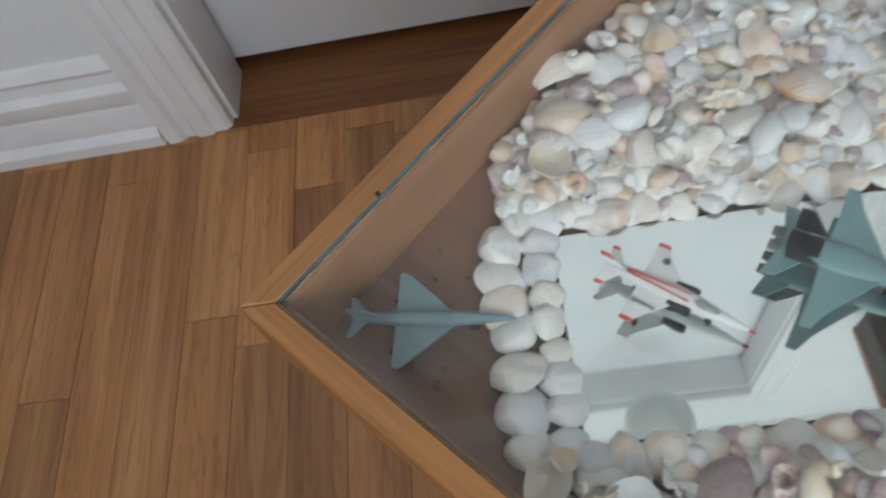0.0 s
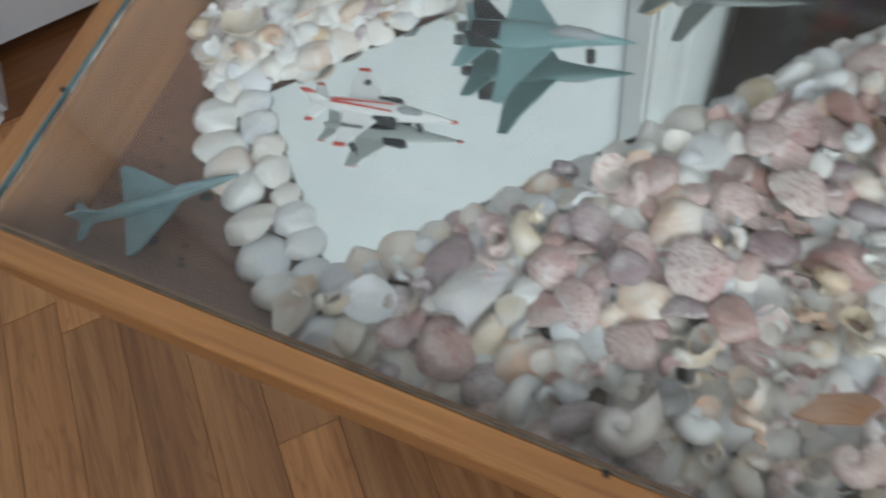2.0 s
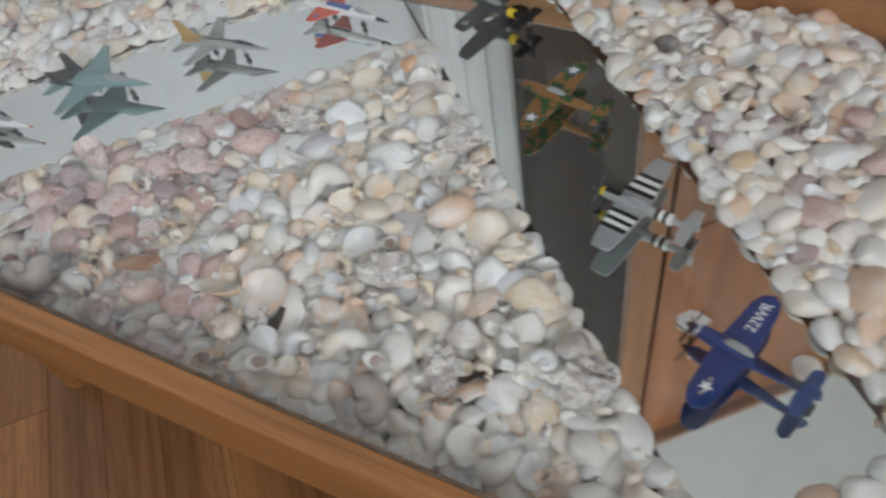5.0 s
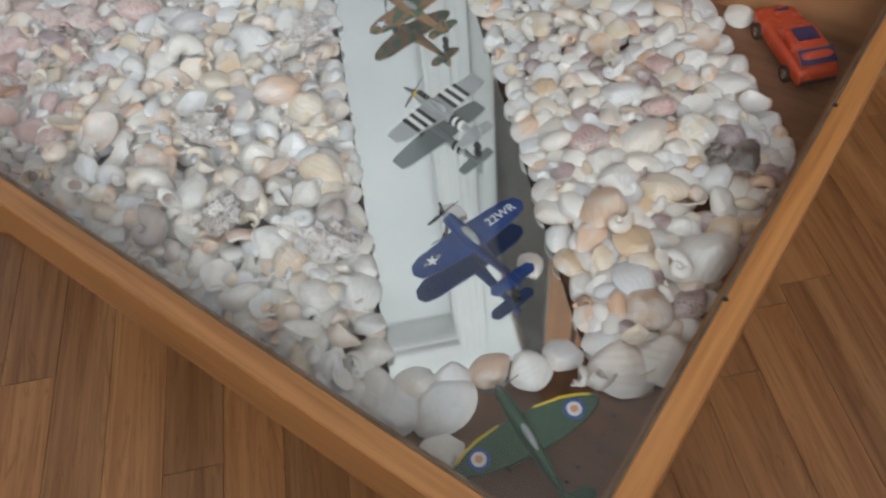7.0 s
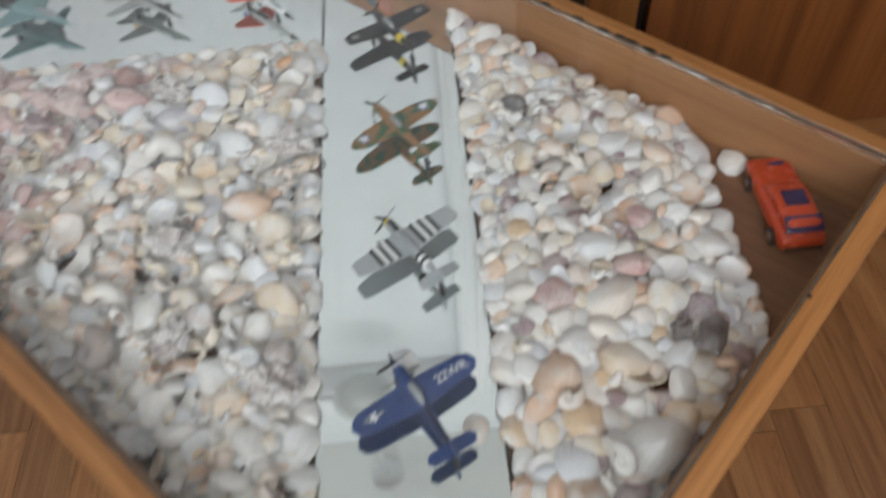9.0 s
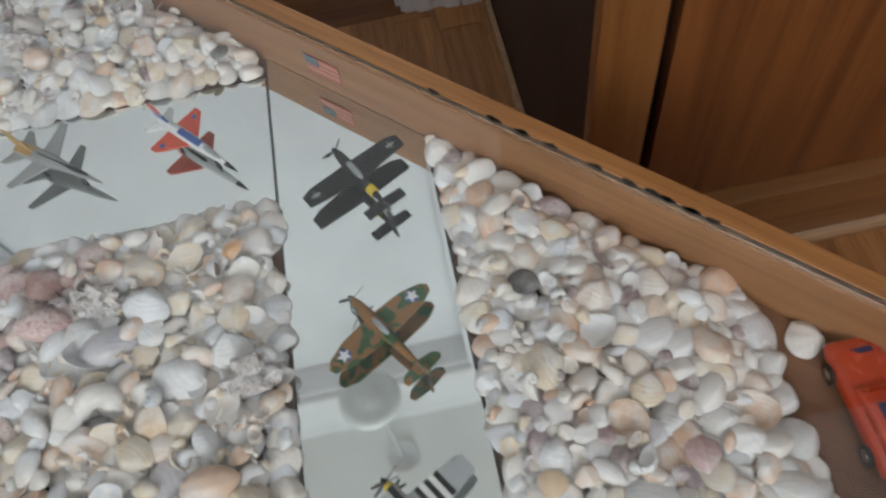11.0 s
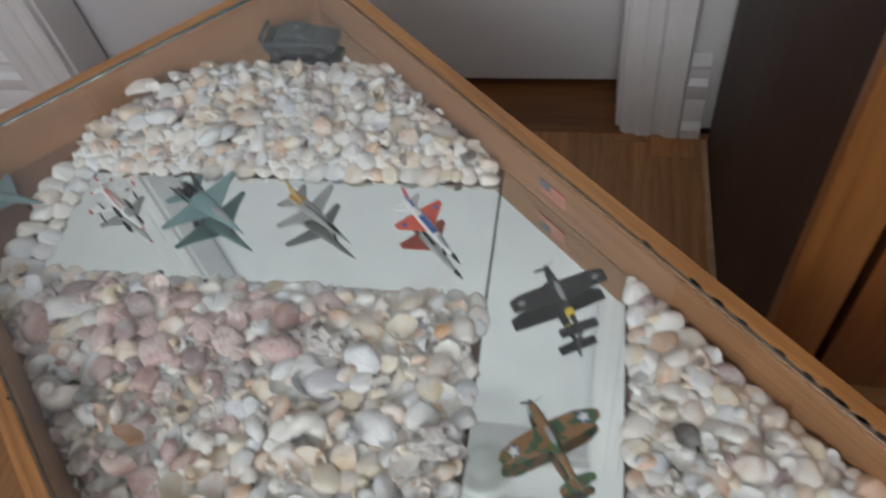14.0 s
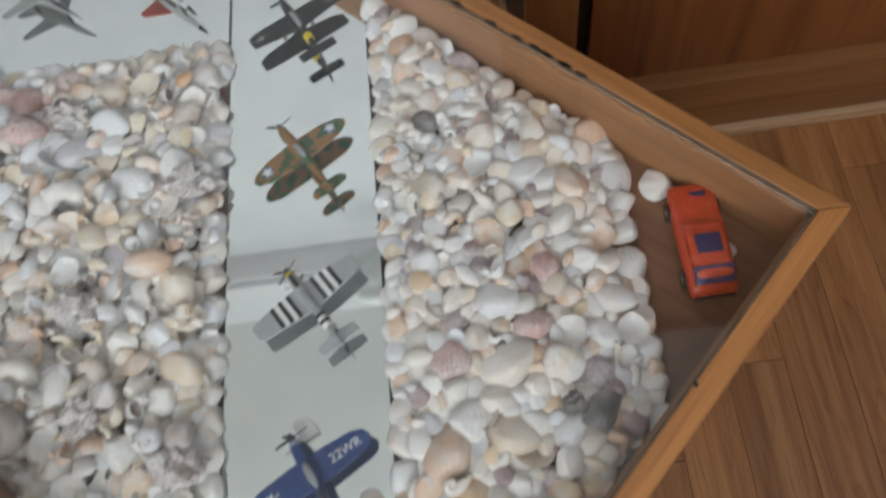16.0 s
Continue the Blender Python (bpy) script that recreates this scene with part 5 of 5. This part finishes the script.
# green fighter with roundels, on the corner board
a = place("model_propeller_plane", 0.7840, 0.0550, 152, "green model propeller plane with roundels, on the corner board", ZB + 0.0004)
prop_body(a, P_GREEN, 0.0255, -0.046, 0.0040, 0.014)
wings(a, [(0.0100, 0.002), (0.0095, 0.012), (0.0075, 0.024), (0.0045, 0.033), (0.0010, 0.0390), (-0.0020, 0.0405), (-0.0055, 0.0375), (-0.0085, 0.028), (-0.0105, 0.014), (-0.0110, 0.002)], 0.0130, 0.0018, P_GREEN, dihedral=4)
wings(a, [(0.0104, 0.010), (0.0079, 0.0245), (0.0050, 0.0330), (0.0020, 0.0382), (0.0010, 0.0372), (0.0038, 0.032), (0.0068, 0.0235), (0.0092, 0.010)], 0.0134, 0.0020, P_YELLOW, "leading_edge", "yellow leading edge", 4)
wings(a, [(-0.034, 0.001), (-0.0350, 0.011), (-0.0385, 0.0145), (-0.0420, 0.012), (-0.0430, 0.001)], 0.0150, 0.0012, P_GREEN, "tailplane")
upright(a, [(-0.0330, 0.0145), (-0.0385, 0.0240), (-0.0445, 0.0225), (-0.0460, 0.0145)], 0, 0.0012, P_GREEN)
body(a, [(-0.012, 0.0170, 0.0005, 0.0005), (-0.006, 0.0185, 0.0020, 0.0020), (0.001, 0.0182, 0.0019, 0.0019), (0.005, 0.0168, 0.0005, 0.0005)], P_CLEAR, "canopy", "scratched grey canopy")
for s in (-1, 1):
    zz = 0.0141 + math.tan(radians(4)) * 0.0265
    disc(a, -0.0012, s * 0.0265, zz, 0.0056, P_BLUE, "roundel", 24, "blue ring")
    disc(a, -0.0012, s * 0.0265, zz + 0.00025, 0.0037, P_WHITE, "roundel_ring", 24, "white ring")
    disc(a, -0.0012, s * 0.0265, zz + 0.0005, 0.0019, P_PALEORANGE, "roundel_centre", 18, "faded orange centre")
propeller(a, 0.0265, 0.0140, 0.0125, P_DARKGREY, 65)
gear(a, [(0.006, 0.010), (0.006, -0.010), (-0.042, 0)], 0.012, 0.003)

# blue-grey jet on the corner board
a = place("model_jet", 0.0510, 0.0530, 37, "blue-grey model jet with delta wings, on the corner board", ZB + 0.0004, 0.87)
body(a, [(-0.040, 0.0165, 0.0022, 0.0022), (-0.028, 0.0160, 0.0032, 0.0032), (-0.010, 0.0150, 0.0046, 0.0046), (0.012, 0.0150, 0.0048, 0.0048), (0.030, 0.0158, 0.0036, 0.0036), (0.044, 0.0160, 0.0026, 0.0026), (0.0535, 0.0158, 0.0012, 0.0012), (0.0555, 0.0158, 0.0006, 0.0006)], P_BLUEGREY)
wings(a, [(0.020, 0.003), (0.010, 0.0125), (-0.0085, 0.0285), (-0.0125, 0.0305), (-0.0155, 0.0290), (-0.0150, 0.003)], 0.0130, 0.0018, P_BLUEGREY, dihedral=2)
wings(a, [(-0.031, 0.002), (-0.0390, 0.0125), (-0.0430, 0.0125), (-0.0400, 0.002)], 0.0170, 0.0013, P_BLUEGREY, "tailplane")
upright(a, [(-0.022, 0.018), (-0.034, 0.0280), (-0.0425, 0.0280), (-0.0400, 0.018)], 0, 0.0014, P_BLUEGREY)
body(a, [(0.016, 0.0185, 0.0006, 0.0006), (0.022, 0.0200, 0.0024, 0.0022), (0.032, 0.0185, 0.0020, 0.0018), (0.038, 0.0175, 0.0005, 0.0005)], P_BLUEGREY, "canopy")
star(a, -0.0055, -0.0190, 0.0146, 0.0018, P_GREY)
gear(a, [(0.030, 0), (-0.006, 0.017), (-0.006, -0.017), (-0.016, 0.016), (-0.016, -0.016)], 0.012, 0.0036)

# ---------------------------------------------------------------- model cars and the other small things
P_CAR_RED = plastic("orange_red_car_paint", (0.52, 0.055, 0.018), 0.24, 0.1)
P_CAR_BLUE = plastic("dark_blue_window", (0.018, 0.022, 0.085), 0.15, 0.2)
car = thing("model_car", pose(0.7900, 0.3910, ZB + 0.0003, 0, 0, 135), "orange-red die-cast car with blue windows on the corner board", "model car")


def hull(rings, power=0.45, segs=20):
    return loft(B(), rings, segs, None, power)


part("car_body", hull([(-0.0365, 0.0105, 0.0125, 0.0035), (-0.034, 0.0110, 0.0142, 0.0060), (-0.012, 0.0110, 0.0148, 0.0066), (0.014, 0.0108, 0.0148, 0.0062), (0.031, 0.0102, 0.0142, 0.0054), (0.0365, 0.0095, 0.0128, 0.0036)]), P_CAR_RED, car, "", 50)
part("cabin", hull([(-0.0325, 0.0170, 0.0120, 0.0010), (-0.0270, 0.0195, 0.0116, 0.0045), (-0.0020, 0.0200, 0.0114, 0.0048), (0.0080, 0.0180, 0.0122, 0.0020)]), P_CAR_RED, car, "", 50)
part("rear_window", box(B(), -0.0118, 0.0118, -0.0055, 0.0055, -0.0004, 0.0004, 0.0003), P_CAR_BLUE, car, "dark blue louvred rear window").matrix_local = pose(-0.0275, 0, 0.0220, 0, -28, 0) @ pose(0, 0, 0, 0, 0, 90)
part("roof_panel", box(B(), -0.0075, 0.0075, -0.0062, 0.0062, -0.0004, 0.0004, 0.0003), P_CAR_BLUE, car, "dark blue roof panel").matrix_local = pose(-0.0085, 0, 0.0250, 0, 0, 90)
part("hood_stripe", box(B(), -0.0080, 0.0080, -0.0016, 0.0016, -0.0003, 0.0003, 0.0002), P_CAR_BLUE, car, "small dark blue bonnet scoop").matrix_local = pose(0.0285, 0, 0.0156, 0, 4, 90)
part("windscreen", box(B(), -0.0100, 0.0100, -0.0030, 0.0030, -0.0004, 0.0004, 0.0003), P_CAR_RED, car).matrix_local = pose(0.0060, 0, 0.0205, 0, 38, 0) @ pose(0, 0, 0, 0, 0, 90)
for y in (-1, 1):
    part("side_window", box(B(), -0.022, 0.0, -0.0004, 0.0004, 0.0175, 0.0225, 0.0002), P_CAR_RED, car).matrix_local = pose(0, y * 0.0118, 0, y * 4, 0, 0)
    for x in (-0.0225, 0.0220):
        w = loft(B(), [(-0.0022, 0, 0.0060, 0.0060), (0.0022, 0, 0.0060, 0.0060)], 18, Matrix.Translation((x, y * 0.0138, 0.0060)) @ pose(0, 0, 0, 0, 0, 90))
        wheel = part("wheel", w, P_TYRE, car, "black wheel")
        part("rim", loft(B(), [(-0.0025, 0, 0.0034, 0.0034), (0.0025, 0, 0.0034, 0.0034)], 14, Matrix.Translation((x, y * 0.0138, 0.0060)) @ pose(0, 0, 0, 0, 0, 90)), P_CHROME, wheel, "dull silver rim")
part("chassis", box(B(), -0.034, 0.034, -0.011, 0.011, 0.003, 0.006, 0.0008), P_BLACK, car)
for x, s in ((-0.0368, P_BLACK), (0.0366, P_CHROME)):
    part("bumper", box(B(), x - 0.001, x + 0.001, -0.012, 0.012, 0.0075, 0.0105, 0.0004), s, car)

P_CAR_DARK = plastic("dark_slate_car_paint", (0.030, 0.042, 0.044), 0.3, 0.25)
car = thing("model_car", pose(0.0600, 0.3730, ZM + 0.0003, 0, 0, 45), "dark slate-grey die-cast car standing on the corner mirror", "model car")
part("car_body", hull([(-0.0380, 0.0115, 0.0135, 0.0045), (-0.0350, 0.0120, 0.0165, 0.0075), (-0.012, 0.0120, 0.0170, 0.0078), (0.014, 0.0118, 0.0170, 0.0074), (0.032, 0.0110, 0.0160, 0.0064), (0.0390, 0.0100, 0.0140, 0.0040)]), P_CAR_DARK, car, "", 50)
part("cabin", hull([(-0.0240, 0.0180, 0.0140, 0.0020), (-0.0160, 0.0220, 0.0124, 0.0058), (0.0020, 0.0220, 0.0122, 0.0058), (0.0160, 0.0180, 0.0136, 0.0016)]), P_CAR_DARK, car, "", 50)
part("windscreen", box(B(), -0.0105, 0.0105, -0.0042, 0.0042, -0.0004, 0.0004, 0.0003), P_BLACK, car, "black windscreen").matrix_local = pose(0.0098, 0, 0.0226, 0, 33, 0) @ pose(0, 0, 0, 0, 0, 90)
part("roof_badge", box(B(), -0.0016, 0.0016, -0.0022, 0.0022, 0.0274, 0.0282, 0.0002), P_GREY, car, "small pale badge")
part("spoiler", box(B(), -0.0395, -0.0345, -0.0160, 0.0160, 0.0225, 0.0240, 0.0005), P_CAR_DARK, car)
for y in (-1, 1):
    part("spoiler_post", box(B(), -0.0380, -0.0355, y * 0.013 - 0.001, y * 0.013 + 0.001, 0.017, 0.0226), P_CAR_DARK, car)
    for x in (-0.0235, 0.0235):
        w = loft(B(), [(-0.0028, 0, 0.0075, 0.0075), (0.0028, 0, 0.0075, 0.0075)], 18, Matrix.Translation((x, y * 0.0150, 0.0075)) @ pose(0, 0, 0, 0, 0, 90))
        wheel = part("wheel", w, P_TYRE, car, "black wheel")
        part("rim", loft(B(), [(-0.0031, 0, 0.0040, 0.0040), (0.0031, 0, 0.0040, 0.0040)], 14, Matrix.Translation((x, y * 0.0150, 0.0075)) @ pose(0, 0, 0, 0, 0, 90)), P_DARKGREY, wheel)

# little striped flag stuck to the inner face of the case
flag = thing("flag_sticker", Matrix.Translation((0.411, Y1 - RW - 0.0045, TH - 0.027)) @ Matrix.Rotation(radians(180), 4, "Z"), "small faded red and white striped flag sticker inside the table", "sticker")
F_RED = plastic("flag_red", (0.45, 0.10, 0.07), 0.5)
F_WHITE = plastic("flag_white", (0.48, 0.28, 0.19), 0.5)
F_BLUE = plastic("flag_blue", (0.09, 0.13, 0.16), 0.5)
for i in range(7):
    part("flag_stripe", box(B(), 0.0, 0.030, 0.0, 0.0004, -0.0085 + i * 0.00243, -0.0085 + (i + 1) * 0.00243), F_RED if i % 2 == 0 else F_WHITE, flag)
part("flag_canton", box(B(), 0.018, 0.030, 0.0004, 0.0008, 0.0, 0.0085), F_BLUE, flag, "dark blue corner")

# loose shells on the bare boards and the mirror
shell("cockle_shell", SH_WHITE, 0.7460, 0.4110, ZB + 0.002, 0.021, 120, 6, 0)
shell("clam_shell", SH_WHITE, 0.8060, 0.3980, ZB + 0.001, 0.012, 20, 5, 1)
shell("shell_fragment", SH_WHITE, 0.6730, 0.1530, ZM + 0.001, 0.018, 20, 2, 0)
shell("clam_shell", SH_WHITE, 0.7320, 0.1460, ZM + 0.001, 0.016, 60, 3, 1)
shell("shell_fragment", SH_WHITE, 0.7540, 0.0275, ZB + 0.004, 0.024, 10, 4, 1)

# ---------------------------------------------------------------- floor boards, last
PW = 0.0572


def plank_mesh(length):
    bm = box(B(), 0, length, -PW / 2 + 0.0002, PW / 2 - 0.0002, -0.012, 0.0)
    top = [e for e in bm.edges if all(v.co.z > -0.001 for v in e.verts)]
    bmesh.ops.bevel(bm, geom=top, offset=0.0003, segments=1, affect="EDGES")
    return finish("plank", bm, FLOOR_OAK)


floor = structure("floor", box(B(), WALL_W - T, WALL_E + T, WALL_S - T, 0.66, -0.06, -0.0125, m=ROOM), DARK_GAP, "oak strip floor with a warm brown varnish")
LENGTHS = [0.24, 0.33, 0.42, 0.55, 0.68, 0.86]
PLANKS = {k: plank_mesh(k) for k in LENGTHS}
rp = random.Random(21)
spots = []
u = WALL_W + PW / 2
while u < WALL_E:
    n = WALL_S - rp.uniform(0, 0.5)
    end = WALL_N - 0.012
    while n < end:
        k = rp.choice(LENGTHS)
        if n + k > end:
            k2 = [q for q in LENGTHS if q <= end - n + 0.02]
            if not k2:
                break
            k = k2[-1]
        spots.append((u, n, k))
        n += k + 0.0006
    if n < end - 0.001:
        spots.append((u, n, None, end - n))
    u += PW
centre = ROOM.inverted() @ Vector((0.45, 0.2, 0))
spots.sort(key=lambda s: math.hypot(s[0] - centre.x, s[1] + 0.2 - centre.y))
rest = B()
for q, s in enumerate(spots):
    if s[2] is None:
        box(rest, s[0] - PW / 2 + 0.0002, s[0] + PW / 2 - 0.0002, s[1], s[1] + s[3], -0.012, 0.0)
    elif q < 300:
        ob = new("plank", PLANKS[s[2]])
        ob.parent = floor
        ob.matrix_world = ROOM @ pose(s[0], s[1], 0, 0, 0, 90)
    else:
        box(rest, s[0] - PW / 2 + 0.0002, s[0] + PW / 2 - 0.0002, s[1], s[1] + s[2], -0.012, 0.0)
far = part("far_planks", rest, wood("oak_floor_far", (0.24, 0.093, 0.033), (0.38, 0.166, 0.060), (0.53, 0.270, 0.106), 0.8, 0.34, 0.26, along=1, veins=0.35), floor)
tagged(far, kind="stuff")
far.matrix_world = ROOM
thr = part("threshold_board", box(B(), -0.5, 0.5, -0.089, 0.089, -0.012, 0.001, 0.001), THRESH_OAK, floor, "dark-grained board under the door")
thr.matrix_world = ROOM @ Matrix.Translation(((DOOR_L + DOOR_R) / 2, WALL_N + 0.075, 0)) @ Matrix.Diagonal((0.87, 1, 1, 1))
